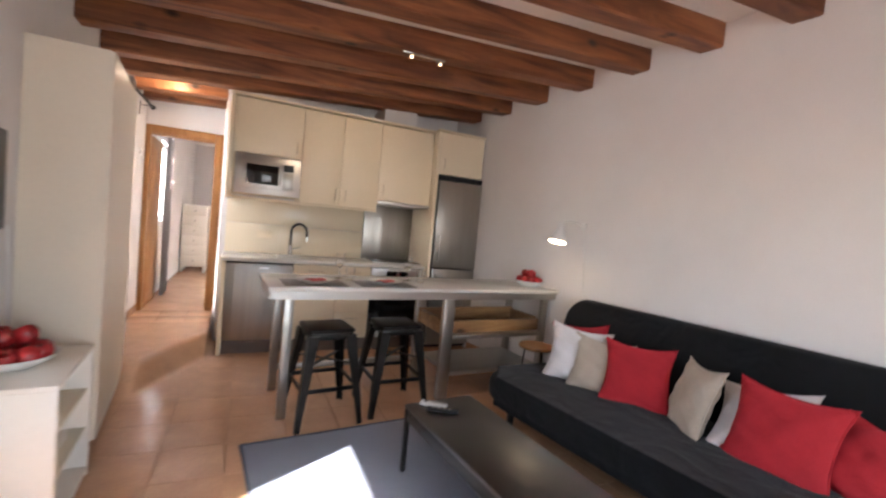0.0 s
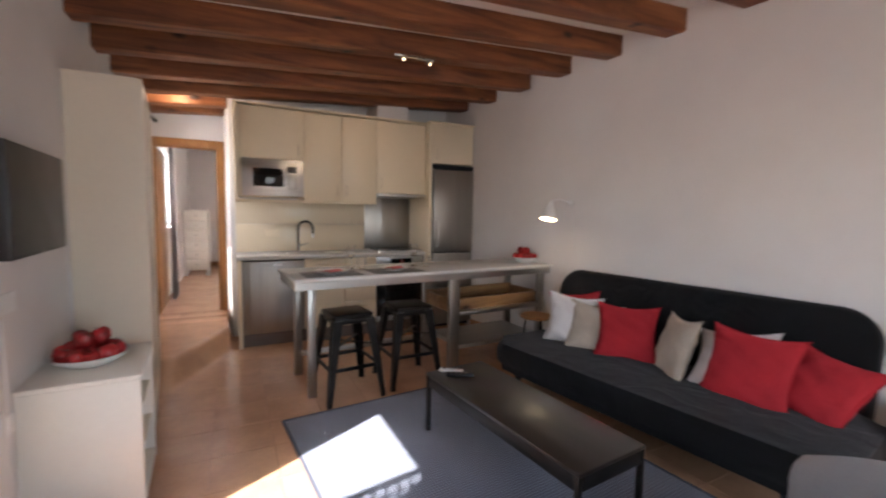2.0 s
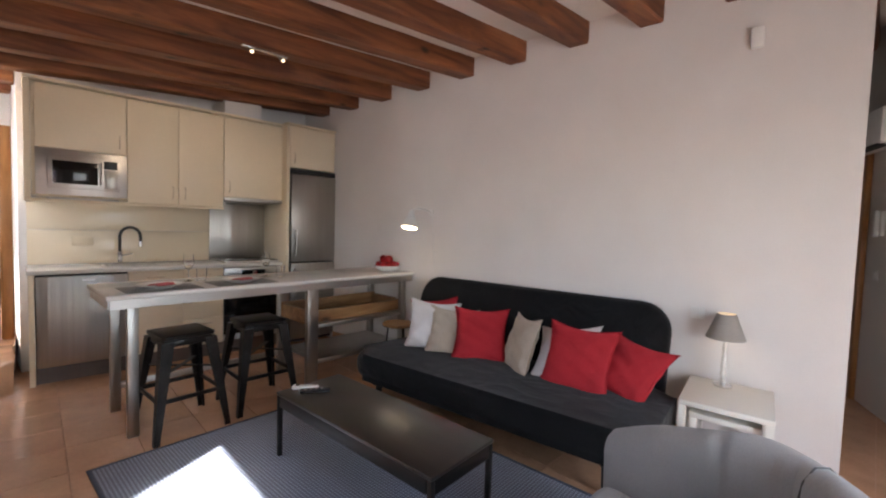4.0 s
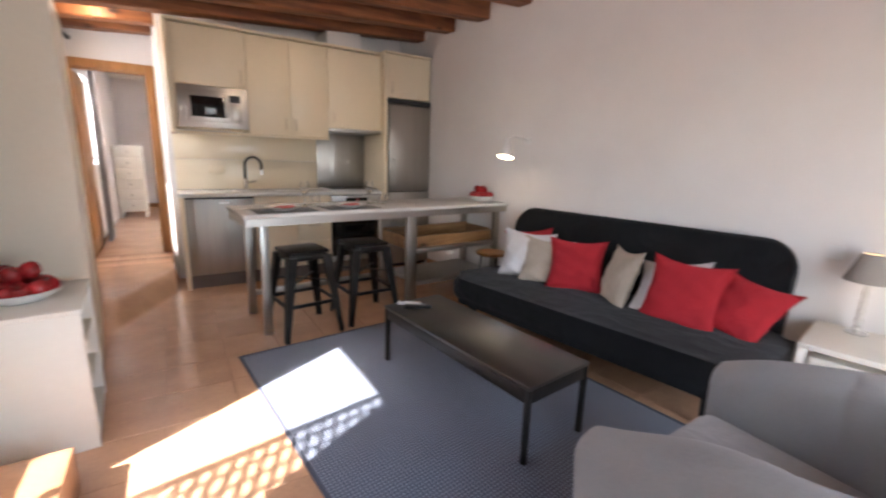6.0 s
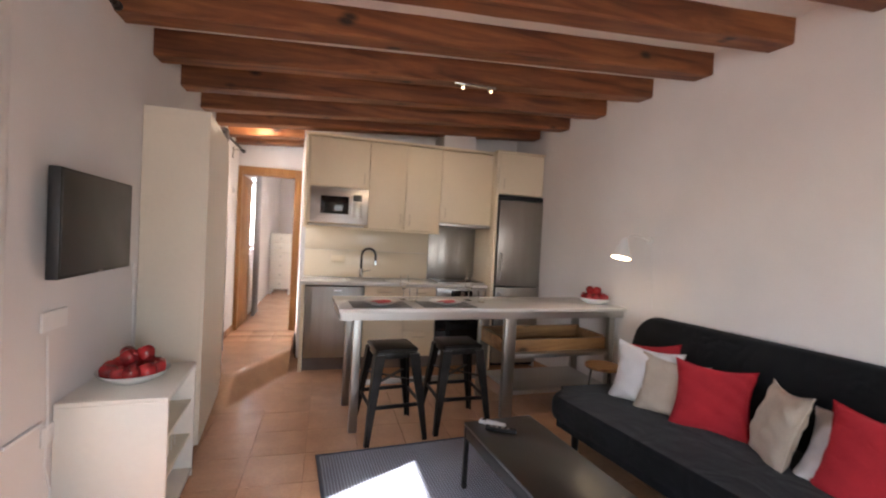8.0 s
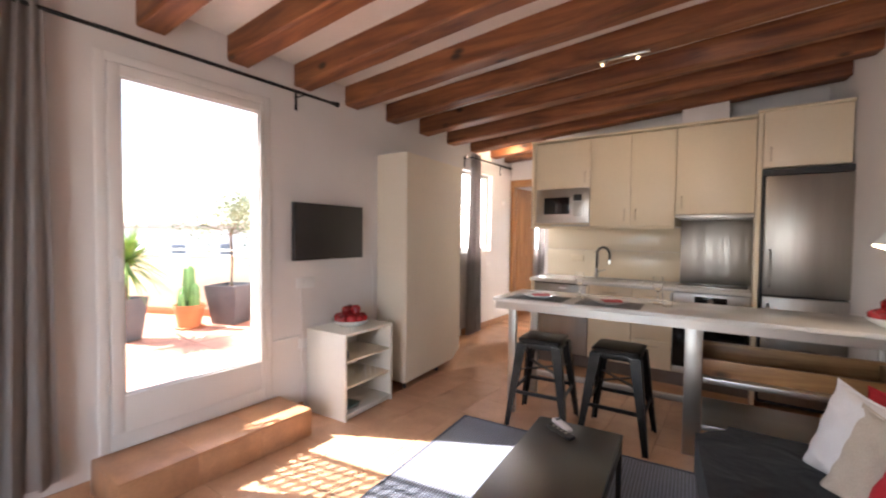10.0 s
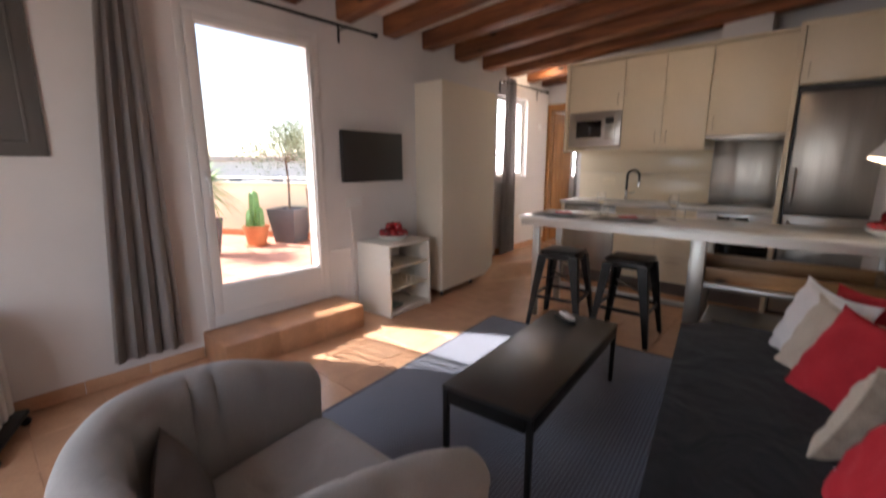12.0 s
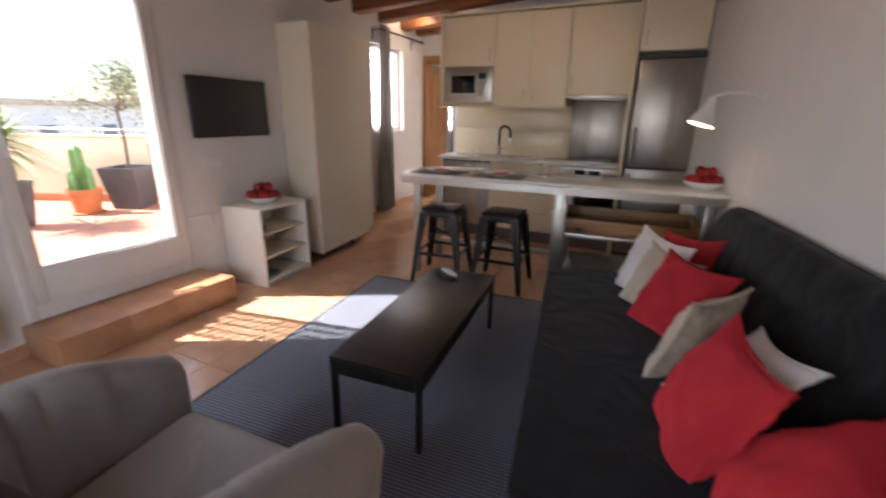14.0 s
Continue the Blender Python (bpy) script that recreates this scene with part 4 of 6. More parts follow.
# ---- fruit bowls ----
def fruit_bowl(m, n, seed, r=0.115, spread_r=0.04):
    b = thing("fruit_bowl", "shallow white ceramic bowl of red apples", "bowl", m, "fruit bowls")
    part("dish", lathe(B(), [(r * 0.55, 0), (r * 0.6, 0.006), (r * 0.9, 0.03), (r, 0.05), (r * 0.975, 0.051), (r * 0.87, 0.034), (r * 0.55, 0.012)], 36), CERAMIC, b)
    rnd = random.Random(seed)
    spots = [(0, 0, 0.045)]
    k = n - 4
    for i in range(k):
        a = 2 * math.pi * i / k + rnd.uniform(-0.1, 0.1)
        spots.append((r * 0.66 * math.cos(a), r * 0.66 * math.sin(a), 0.058))
    for i in range(3):
        a = 2 * math.pi * i / 3 + 0.4
        spots.append((r * 0.30 * math.cos(a), r * 0.30 * math.sin(a), 0.06 + 0.40 * r + rnd.uniform(-0.004, 0.004)))
    for x, y, z in spots:
        q = rnd.uniform(0.29, 0.33) * (0.055 + 0.45 * r)
        ap = thing("apple", "shiny red apple in the bowl", "apple", m @ Matrix.Translation((x, y, z)) @ Euler((rnd.uniform(-0.6, 0.6), rnd.uniform(-0.6, 0.6), rnd.uniform(0, 6))).to_matrix().to_4x4(), "apples")
        bm = lathe(B(), [(0.002, -q * 0.70), (q * 0.35, -q * 0.86), (q * 0.75, -q * 0.66), (q, 0.0), (q * 0.93, q * 0.42), (q * 0.6, q * 0.82), (q * 0.28, q * 0.80), (0.002, q * 0.62)], 18)
        part("flesh", bm, APPLE, ap)
        part("stem", rod(B(), (0, 0, q * 0.6), (0.004, 0, q * 1.08), 0.0016, seg=6), STEM, ap)


fruit_bowl(Matrix.Translation((0.185, 2.905, 0.6535)), 14, 3, 0.155)
fruit_bowl(on_table(2.335, 0.275), 13, 5, 0.14)


# ---- white shelf unit under the television ----
def shelf_unit():
    x1, y0, y1, h = 0.422, 2.615, 3.165, 0.652
    sm = Matrix.Translation((0.022, 2.59, 0)) @ Matrix.Rotation(radians(3.6), 4, "Z") @ Matrix.Translation((-0.02, -2.59, 0))
    s = thing("shelf_unit", "low white open shelf unit with oddments on its shelves", "shelf", sm)
    part("top", box(B(), 0.006, x1, y0, y1, h - 0.02, h, 0.002), WHITE, s)
    part("base", box(B(), 0.006, x1, y0 + 0.0205, y1 - 0.0205, 0.03, 0.05, 0.002), WHITE, s)
    part("side", box(B(), 0.006, x1, y0, y0 + 0.02, 0.0, h - 0.0205, 0.002), WHITE, s)
    part("side", box(B(), 0.006, x1, y1 - 0.02, y1, 0.0, h - 0.0205, 0.002), WHITE, s)
    part("back", box(B(), 0.006, 0.014, y0 + 0.0205, y1 - 0.0205, 0.05, h - 0.0205), SHELFIN, s)
    part("plinth", box(B(), x1 - 0.04, x1 - 0.025, y0 + 0.0205, y1 - 0.0205, 0.0, 0.0295), WHITE, s)
    for z in (0.25, 0.445):
        part("shelf", box(B(), 0.015, x1 - 0.015, y0 + 0.0205, y1 - 0.0205, z - 0.016, z, 0.002), SHELFIN, s)
    # what lies on the shelves
    b = thing("decoder_box", "small black box on the top shelf", "box", sm @ Matrix.Translation((0.30, 2.66, 0.4455)))
    part("case", box(B(), -0.07, 0.07, 0, 0.05, 0, 0.06, 0.006), PLASTK, b)
    b = thing("glass_jar", "small dark bottle on the shelf", "bottle", sm @ Matrix.Translation((0.33, 2.68, 0.2505)))
    part("bottle", lathe(B(), [(0.025, 0), (0.027, 0.06), (0.02, 0.08), (0.01, 0.095), (0.01, 0.12)], 16), mat("brown glass", (0.10, 0.035, 0.015), 0.15), b)
    for k in range(3):
        b = thing("magazine", "magazine lying on the bottom shelf", "magazine", sm @ Matrix.Translation((0.27, 2.74 + 0.012 * k, 0.0505 + 0.008 * k)) @ Matrix.Rotation(0.1 * k - 0.1, 4, "Z"), "magazines")
        part("pages", box(B(), -0.1, 0.1, -0.07, 0.07, 0, 0.0075, 0.001), mat("magazine cover", (0.30 - 0.06 * k, 0.29, 0.28), 0.4), b)
    r = thing("wire_rack", "white wire rack on the middle shelf", "rack", sm @ Matrix.Translation((0.30, 2.90, 0.2505)))
    for y in (0.0, 0.06, 0.12):
        part("loop", tube(B(), [(-0.06, y, 0), (-0.06, y, 0.10), (0.06, y, 0.10), (0.06, y, 0)], 0.003, 8), PLASTW, r)


shelf_unit()

# ---- television ----
tv = thing("television", "black flat television on a wall arm", "television", Matrix.Translation((0.058, 2.806, 1.408)) @ Matrix.Rotation(radians(3.6), 4, "Z"))
part("casing", box(B(), -0.028, 0.014, -0.362, 0.362, -0.218, 0.218, 0.006), PLASTK, tv)
part("screen", box(B(), 0.0142, 0.0165, -0.352, 0.352, -0.203, 0.208, 0.001), SCREEN, tv, "dark glossy screen")
part("bracket", box(B(), -0.050, -0.0285, -0.09, 0.09, -0.09, 0.09, 0.004), IRON, tv)
part("badge", box(B(), 0.0145, 0.0165, -0.02, 0.02, -0.214, -0.208), STEEL, tv)
cb = thing("cable", "thin white television cable down the wall", "cable")
part("lead", tube(B(), [(0.012, 3.30, 1.20), (0.010, 3.335, 1.0), (0.012, 3.33, 0.80), (0.012, 3.33, 0.45)], 0.004, 8), PLASTW, cb)
cb = thing("cable", "white cable beside the shelf unit", "cable")
part("lead", tube(B(), [(0.008, 2.56, 0.95), (0.010, 2.575, 0.6), (0.014, 2.555, 0.42), (0.02, 2.585, 0.30), (0.012, 2.56, 0.15), (0.012, 2.59, 0.04)], 0.004, 8), PLASTW, cb)
part("trunking", box(B(), 0.001, 0.012, 2.33, 2.545, 0.595, 0.612, 0.003), PLASTW, cb)
for y, z in ((2.52, 0.97), (2.54, 0.50)):
    s = thing("socket", "white double wall socket beside the terrace door", "socket", None, "sockets")
    part("plate", box(B(), 0.001, 0.012, y, y + 0.085 * (2 if z > 0.9 else 1), z, z + 0.08, 0.003), PLASTW, s)
    part("insert", box(B(), 0.012, 0.015, y + 0.02, y + 0.065, z + 0.018, z + 0.062, 0.002), PLASTW, s)

# ---- tall cabinet ----
wd = thing("tall_cabinet", "plain ivory tall storage cabinet against the wall", "cabinet")
part("body", prism(B(), [(0.004, 3.395), (0.342, 3.395), (0.240, 4.42), (0.004, 4.42)], 0.065, 2.122), IVORY, wd)
part("door", prism(B(), [(0.3425, 3.397), (0.36, 3.397), (0.258, 4.418), (0.2405, 4.418)], 0.068, 2.119), IVORY, wd)
for x, y in ((0.30, 3.45), (0.24, 4.02)):
    part("foot", rod(B(), (x, y, 0.0), (x, y, 0.0645), 0.02), PLASTK, wd)


# ---- curtains ----
def curtain(name, label, x, yt0, yt1, yb0, yb1, z0, z1, folds, depth, rings=True):
    c = thing(name, label, "curtain", None, "curtains")

    def f(u, v):
        a = yt0 + (yt1 - yt0) * u
        b = yb0 + (yb1 - yb0) * u
        k = v ** 0.8
        y = a + (b - a) * k
        w = depth * (0.55 + 0.45 * k)
        ph = 2 * math.pi * folds * u
        return Vector((x + w * math.sin(ph) + 0.25 * w * math.sin(2.3 * ph + 1 + 2 * v), y + 0.012 * math.sin(ph * 2 + 0.7), z1 + (z0 - z1) * v + 0.012 * math.sin(ph + 0.5) * k))
    part("cloth", sheet(B(), f, folds * 14, 26, 0.003), CURT, c)
    return c


curtain("curtain", "long grey eyelet curtain gathered beside the terrace door", 0.088, 0.925, 1.085, 0.735, 1.115, 0.165, 2.50, 4, 0.042)
curtain("curtain", "long grey curtain drawn across half the corridor window", 0.085, 4.93, 5.13, 4.83, 5.17, RISE + 0.02, 2.38, 5, 0.035)


def rail(y0, y1, z, brackets, label):
    r = thing("curtain_rail", label, "curtain rail")
    part("pole", rod(B(), (0.088, y0, z), (0.088, y1, z), 0.011), IRON, r)
    for y, s in ((y0, -1), (y1, 1)):
        part("finial", ball(rod(B(), (0.088, y, z), (0.088, y + s * 0.03, z), 0.016), (0.088, y + s * 0.045, z), 0.022), IRON if s > 0 else CHROME, r)
    for y in brackets:
        bm = box(B(), 0.001, 0.008, y - 0.008, y + 0.008, z - 0.11, z + 0.02)
        box(bm, 0.009, 0.10, y - 0.006, y + 0.006, z - 0.018, z - 0.0125)
        part("bracket", bm, IRON, r)


rail(0.82, 2.80, 2.43, (0.93, 2.52), "black iron curtain pole above the terrace door")
rail(4.86, 5.90, 2.33, (4.88, 5.80), "thin black curtain pole in the corridor")

# ---- grey panel and heater on the west side ----
pn = thing("wall_cover_panel", "grey painted cover panel with moulded border on the wall", "panel")
part("board", box(B(), 0.002, 0.022, 0.02, 0.625, 1.385, 2.22, 0.003), GREYP, pn)
bm = B()
for a, b, c, e in ((0.08, 0.095, 1.45, 2.155), (0.545, 0.56, 1.45, 2.155), (0.095, 0.545, 1.45, 1.465), (0.095, 0.545, 2.14, 2.155)):
    box(bm, 0.0225, 0.028, a, b, c, e, 0.002)
part("moulding", bm, GREYP, pn)
ht = thing("oil_heater", "white finned oil heater on black castors", "heater", Matrix.Translation((0.30, 0.17, 0)) @ Matrix.Rotation(radians(-20), 4, "Z"))
for i in range(6):
    part("fin", box(B(), -0.22 + 0.075 * i, -0.17 + 0.075 * i, -0.065, 0.065, 0.07, 0.62, 0.02), PLASTW, ht)
part("foot", box(B(), -0.24, 0.24, -0.11, 0.11, 0.045, 0.07, 0.008), PLASTK, ht)
for x in (-0.19, 0.19):
    for y in (-0.1, 0.1):
        part("castor", rod(B(), (x - 0.012, y, 0.023), (x + 0.012, y, 0.023), 0.0225), PLASTK, ht)


# ---- sofa ----
SM = Matrix.Translation((2.875, 1.07, 0)) @ Matrix.Rotation(math.atan(SLANT), 4, "Z")
SL = 2.10
sofa = thing("sofa_bed", "charcoal fabric sofa bed with rounded backrest", "sofa", SM)


def rounded_slab(w, d, h, r, edge, seg=5):
    """A slab over a plan with rounded corners and soft edges."""
    bm = B()
    pts = []
    for cx, cy, a0 in ((w - r, d - r, 0), (r, d - r, 90), (r, r, 180), (w - r, r, 270)):
        pts += [(cx + r * math.cos(radians(a0 + 15 * k)), cy + r * math.sin(radians(a0 + 15 * k))) for k in range(7)]
    prism(bm, pts, 0, h)
    rim = [e for e in bm.edges if abs(e.verts[0].co.z - e.verts[1].co.z) < 1e-5]
    bmesh.ops.bevel(bm, geom=rim, offset=edge, segments=seg, affect="EDGES", profile=0.5)
    return bm


bm = rounded_slab(0.895, SL, 0.195, 0.16, 0.075)
bmesh.ops.translate(bm, vec=(0.025, 0, 0.222), verts=bm.verts)
for v in bm.verts:
    v.co.z -= 0.055 * max(0.0, v.co.x - 0.25) if v.co.z > 0.3 else 0.0
part("seat", bm, FABRIC, sofa)


bm = B()
w, h, r, n = 2.12, 0.595, 0.19, 7
pts = [(0, 0), (w, 0)] + [(w - r + r * math.cos(math.pi / 2 * k / n), h - r + r * math.sin(math.pi / 2 * k / n)) for k in range(n + 1)]
pts += [(r - r * math.sin(math.pi / 2 * k / n), h - r + r * math.cos(math.pi / 2 * k / n)) for k in range(n + 1)]
front = [bm.verts.new((0, a, b)) for a, b in pts]
f = bm.faces.new(front)
ex = bmesh.ops.extrude_face_region(bm, geom=[f])
bmesh.ops.translate(bm, vec=(0.13, 0, 0), verts=[v for v in ex["geom"] if isinstance(v, bmesh.types.BMVert)])
rim = [e for e in bm.edges if abs(e.verts[0].co.x - e.verts[1].co.x) < 1e-5]
bmesh.ops.bevel(bm, geom=rim, offset=0.045, segments=4, affect="EDGES", profile=0.5)
bmesh.ops.transform(bm, matrix=Matrix.Translation((0.86, 0.09, 0.345)) @ Matrix.Rotation(radians(17), 4, "Y"), verts=bm.verts)
part("backrest", bm, FABRIC, sofa)
bm = B()
for y in (0.22, SL - 0.22):
    box(bm, 0.10, 0.85, y - 0.02, y + 0.02, 0.175, 0.215)
box(bm, 0.12, 0.16, 0.24, SL - 0.24, 0.18, 0.21), box(bm, 0.78, 0.82, 0.24, SL - 0.24, 0.18, 0.21)
part("frame", bm, BLACKM, sofa, "black steel frame")
for x in (0.14, 0.80):
    for y in (0.22, SL - 0.22):
        part("leg", rod(B(), (x, y, 0.0), (x, y, 0.175), 0.02, 0.026), BLACKM, sofa)
part("spring", tube(B(), [(0.18, 0.3, 0.15), (0.3, 0.45, 0.11), (0.42, 0.42, 0.16), (0.5, 0.6, 0.13)], 0.008, 8), BLACKM, sofa)


def cushion(colour, words, size, x, y, yaw, lean, roll=0.0, z=None, back=None, t=0.088):
    h = size / 2
    zz = z if z is not None else 0.418 + h * math.cos(radians(lean)) * (abs(math.cos(radians(roll))) + 0.9 * abs(math.sin(radians(roll)))) - 0.01
    m = Matrix.Translation((x, y, zz)) @ Matrix.Rotation(radians(yaw), 4, "Z") @ Matrix.Rotation(radians(lean), 4, "Y") @ Matrix.Rotation(radians(roll), 4, "X")
    c = thing("cushion", words, "cushion", m, "sofa cushions")
    rnd = random.Random(int(x * 977 + y * 131))
    ph = rnd.uniform(0, 6)
    n = 20

    def shape(side):
        def f(u, v):
            a, b = 2 * u - 1, 2 * v - 1
            pinch = 1 - 0.17 * (1 - a * a) * (b * b) ** 2 - 0.0
            pinch2 = 1 - 0.17 * (1 - b * b) * (a * a) ** 2
            puff = max(0.0, (1 - abs(a) ** 2.6) * (1 - abs(b) ** 2.6)) ** 0.62
            wr = 0.006 * math.sin(7 * a + 5 * b + ph) * puff + 0.004 * math.sin(13 * b - 7 * a + ph)
            return Vector((side * (t * puff + wr * (1 if puff > 0.02 else 0)), h * a * pinch2, h * b * pinch))
        return f
    bm = B()
    sheet(bm, shape(-1), n, n)
    if back is None:
        sheet(bm, shape(1), n, n)
        bmesh.ops.remove_doubles(bm, verts=bm.verts, dist=0.0008)
        part("cover", bm, colour, c)
    else:
        part("front_cover", bm, colour, c)
        part("back_cover", sheet(B(), shape(1), n, n), back, c, "taupe back")
    k = 40
    loop = []
    f = shape(0)
    for i in range(k):
        s = i / k * 4
        e, q = int(s), s - int(s)
        uv = ((q, 0), (1, q), (1 - q, 1), (0, 1 - q))[e]
        p = f(*uv)
        loop.append(p * 1.012)
    loop.append(loop[0])
    part("piping", tube(B(), loop, 0.005, 6), colour, c)
    return c


cushion(RED, "red cotton cushion behind a white one", 0.41, 3.355, 3.02, 40, 24, -6, z=0.555)
cushion(OFFW, "white cotton cushion on the sofa", 0.42, 3.20, 2.885, 37, 19, 4, z=0.562)
cushion(BEIGE, "beige linen cushion between white and red ones", 0.39, 3.235, 2.70, 38, 24, 4, z=0.545, t=0.07)
cushion(RED, "red cotton cushion leaning on the backrest", 0.42, 3.315, 2.47, 39, 30, 1, z=0.562)
cushion(BEIGE, "beige linen cushion standing aslant, taupe behind", 0.43, 3.365, 2.135, -35, 18, -5, z=0.545, back=TAUPE, t=0.06)
cushion(OFFW, "white cushion behind a large red one", 0.43, 3.435, 1.82, -2, 46, -14, z=0.552, back=BEIGE, t=0.055)
cushion(RED, "large red cotton cushion", 0.46, 3.372, 1.70, 7, 26, 1, z=0.543)
cushion(RED, "red cotton cushion at the sofa end", 0.43, 3.53, 1.44, -12, 44, 6, z=0.512)


# ---- coffee table ----
CM = Matrix.Translation((2.144, 2.185, 0)) @ Matrix.Rotation(radians(4.9), 4, "Z")
ct = thing("coffee_table", "long black brown coffee table with thin metal legs", "table", CM)
w, l, h = 0.215, 0.608, 0.388
part("tabletop", box(B(), -w, w, -l, l, h - 0.018, h, 0.003), EBONY, ct)
bm = B()
for a, b, c, e in ((-w + 0.002, -w + 0.026, -l + 0.03, l - 0.03), (w - 0.026, w - 0.002, -l + 0.03, l - 0.03), (-w + 0.03, w - 0.03, -l + 0.002, -l + 0.026), (-w + 0.03, w - 0.03, l - 0.026, l - 0.002)):
    box(bm, a, b, c, e, h - 0.082, h - 0.0185, 0.002)
part("frame", bm, BLACKM, ct, "black metal frame")
part("tray_box", box(B(), -w + 0.035, w - 0.035, -l + 0.07, l - 0.07, h - 0.090, h - 0.019, 0.004), EBONY, ct)
for sx in (-1, 1):
    for sy in (-1, 1):
        x, y = sx * (w - 0.014), sy * (l - 0.014)
        part("leg", box(B(), x - 0.012, x + 0.012, y - 0.012, y + 0.012, 0.012, h - 0.0185, 0.002), BLACKM, ct)
rc = thing("remote_control", "white remote control on the coffee table", "remote control", CM @ Matrix.Translation((-0.075, 0.535, h + 0.0005)) @ Matrix.Rotation(radians(-46), 4, "Z"))
part("case", box(B(), -0.075, 0.075, -0.022, 0.022, 0, 0.02, 0.007), PLASTW, rc)
part("display", box(B(), -0.055, -0.035, -0.012, 0.012, 0.0202, 0.0212), PLASTK, rc)
rc = thing("remote_control", "black remote control on the coffee table", "remote control", CM @ Matrix.Translation((-0.06, 0.455, h + 0.0005)) @ Matrix.Rotation(radians(-34), 4, "Z"))
part("case", box(B(), -0.085, 0.085, -0.022, 0.022, 0, 0.018, 0.006), PLASTK, rc)
for i in range(4):
    part("button", box(B(), -0.06 + 0.03 * i, -0.045 + 0.03 * i, -0.008, 0.008, 0.018, 0.0198, 0.002), STEEL, rc)

# ---- rug ----
RM = Matrix.Translation((1.065, 3.275, 0.001)) @ Matrix.Rotation(radians(5.0), 4, "Z")
rug = thing("rug", "flat woven blue grey rug", "rug", RM)
part("weave", box(B(), 0.02, 1.68, -2.50, -0.02, 0, 0.008, 0.002), RUG, rug)
bm = B()
for a, b, c, e in ((0, 0.0195, -2.52, 0), (1.6805, 1.70, -2.52, 0), (0.0195, 1.6805, -0.0195, 0), (0.0195, 1.6805, -2.52, -2.5005)):
    box(bm, a, b, c, e, 0, 0.009, 0.002)
part("binding", bm, RUGB, rug)

# ---- armchair ----
AM = Matrix.Translation((2.13, 0.655, 0)) @ Matrix.Rotation(radians(1), 4, "Z")
ch = thing("armchair", "grey upholstered tub armchair with a loose cover", "armchair", AM)


def tub_at(s):
    """The middle of the shell wall at s along it, the way outward there, and the rim's height."""
    R = 0.372
    if s < 0.22:
        k = s / 0.22
        p, out = Vector((R + 0.015 * (1 - k), 0.40 - 0.40 * k)), Vector((1, 0))
    elif s > 0.78:
        k = (s - 0.78) / 0.22
        p, out = Vector((-R - 0.015 * k, 0.40 * k)), Vector((-1, 0))
    else:
        a = math.pi * (s - 0.22) / 0.56
        p, out = Vector((R * math.cos(a), -0.80 * R * math.sin(a))), Vector((math.cos(a), -math.sin(a)))
    e = 1 - abs(2 * s - 1)
    return p, out, 0.605 + 0.135 * math.sin(min(1.0, e * 1.9) * math.pi / 2), e


def tub(bm):
    rings = []
    n, T = 150, 0.064
    for i in range(n + 1):
        s = i / n
        p, out, top, e = tub_at(s)
        prof = [(T * 0.05, 0.10), (T * 0.35, 0.14), (T * 0.62, 0.25), (T * 0.85, 0.40), (T * 1.05, 0.54)]
        for k in range(11):
            a = math.pi * k / 10
            prof.append((T * (1.08 * math.cos(a) if a < math.pi / 2 else 1.0 * math.cos(a)), top - 0.078 + 0.078 * math.sin(a) ** 0.85))
        prof += [(-T * 0.95, 0.54), (-T * 0.9, 0.42), (-T * 0.8, 0.22), (-T * 0.6, 0.10)]
        ring = []
        for k, (o, z) in enumerate(prof):
            pleat = max(0.0, math.sin(118 * s + 2.2 * math.sin(23 * s))) ** 3 * (0.5 + 0.5 * math.sin(41 * s + 1.0))
            inner = {11: 0.25, 12: 0.6, 13: 0.9, 14: 1.0, 15: 1.0, 16: 0.8, 17: 0.35}.get(k, 0.0)
            wr = 0.011 * pleat * inner * min(1, e * 4) + 0.003 * math.sin(19 * s + 11 * z) * min(1, e * 3)
            q = p + out * (o + wr)
            ring.append(bm.verts.new((q.x, q.y, z + 0.004 * math.sin(31 * s) * (z > 0.3) - 0.004 * pleat * inner)))
        rings.append(ring)
    m = len(rings[0])
    for a, b in zip(rings, rings[1:]):
        for k in range(m):
            bm.faces.new((a[k], a[(k + 1) % m], b[(k + 1) % m], b[k]))
    for ring in (rings[0], rings[-1]):
        c = sum((v.co for v in ring), Vector()) / m
        last = ring
        for q, fwd in ((0.93, 0.022), (0.78, 0.036)):
            inner = [bm.verts.new(c + (v.co - c) * q + Vector((0, fwd, 0))) for v in ring]
            for k in range(m):
                bm.faces.new((last[k], last[(k + 1) % m], inner[(k + 1) % m], inner[k]))
            last = inner
        bm.faces.new(last)
    return bm


shell = part("shell", tub(B()), CHAIRC, ch)
bm = box(B(), -0.315, 0.315, -0.22, 0.43, 0.25, 0.43, 0.06, seg=5)
for v in bm.verts:
    if v.co.y < -0.08:
        v.co.x *= 1 - 0.45 * ((-0.08 - v.co.y) / 0.16) ** 1.5
part("seat_cushion", bm, CHAIRC, ch)
part("base", box(B(), -0.30, 0.30, -0.20, 0.36, 0.085, 0.245, 0.02), CHAIRC, ch)
p, out, top, e = tub_at(0.22 + 0.56 * 38 / 180)
part("seam", tube(B(), [(*(p + out * o), z) for o, z in ((0.005, 0.11), (0.042, 0.25), (0.0565, 0.40), (0.070, 0.56), (0.0712, top - 0.07), (0.059, top - 0.03), (0.027, top - 0.004), (-0.018, top - 0.001), (-0.053, top - 0.04), (-0.065, top - 0.09))], 0.0028, 6), SEAM, ch)
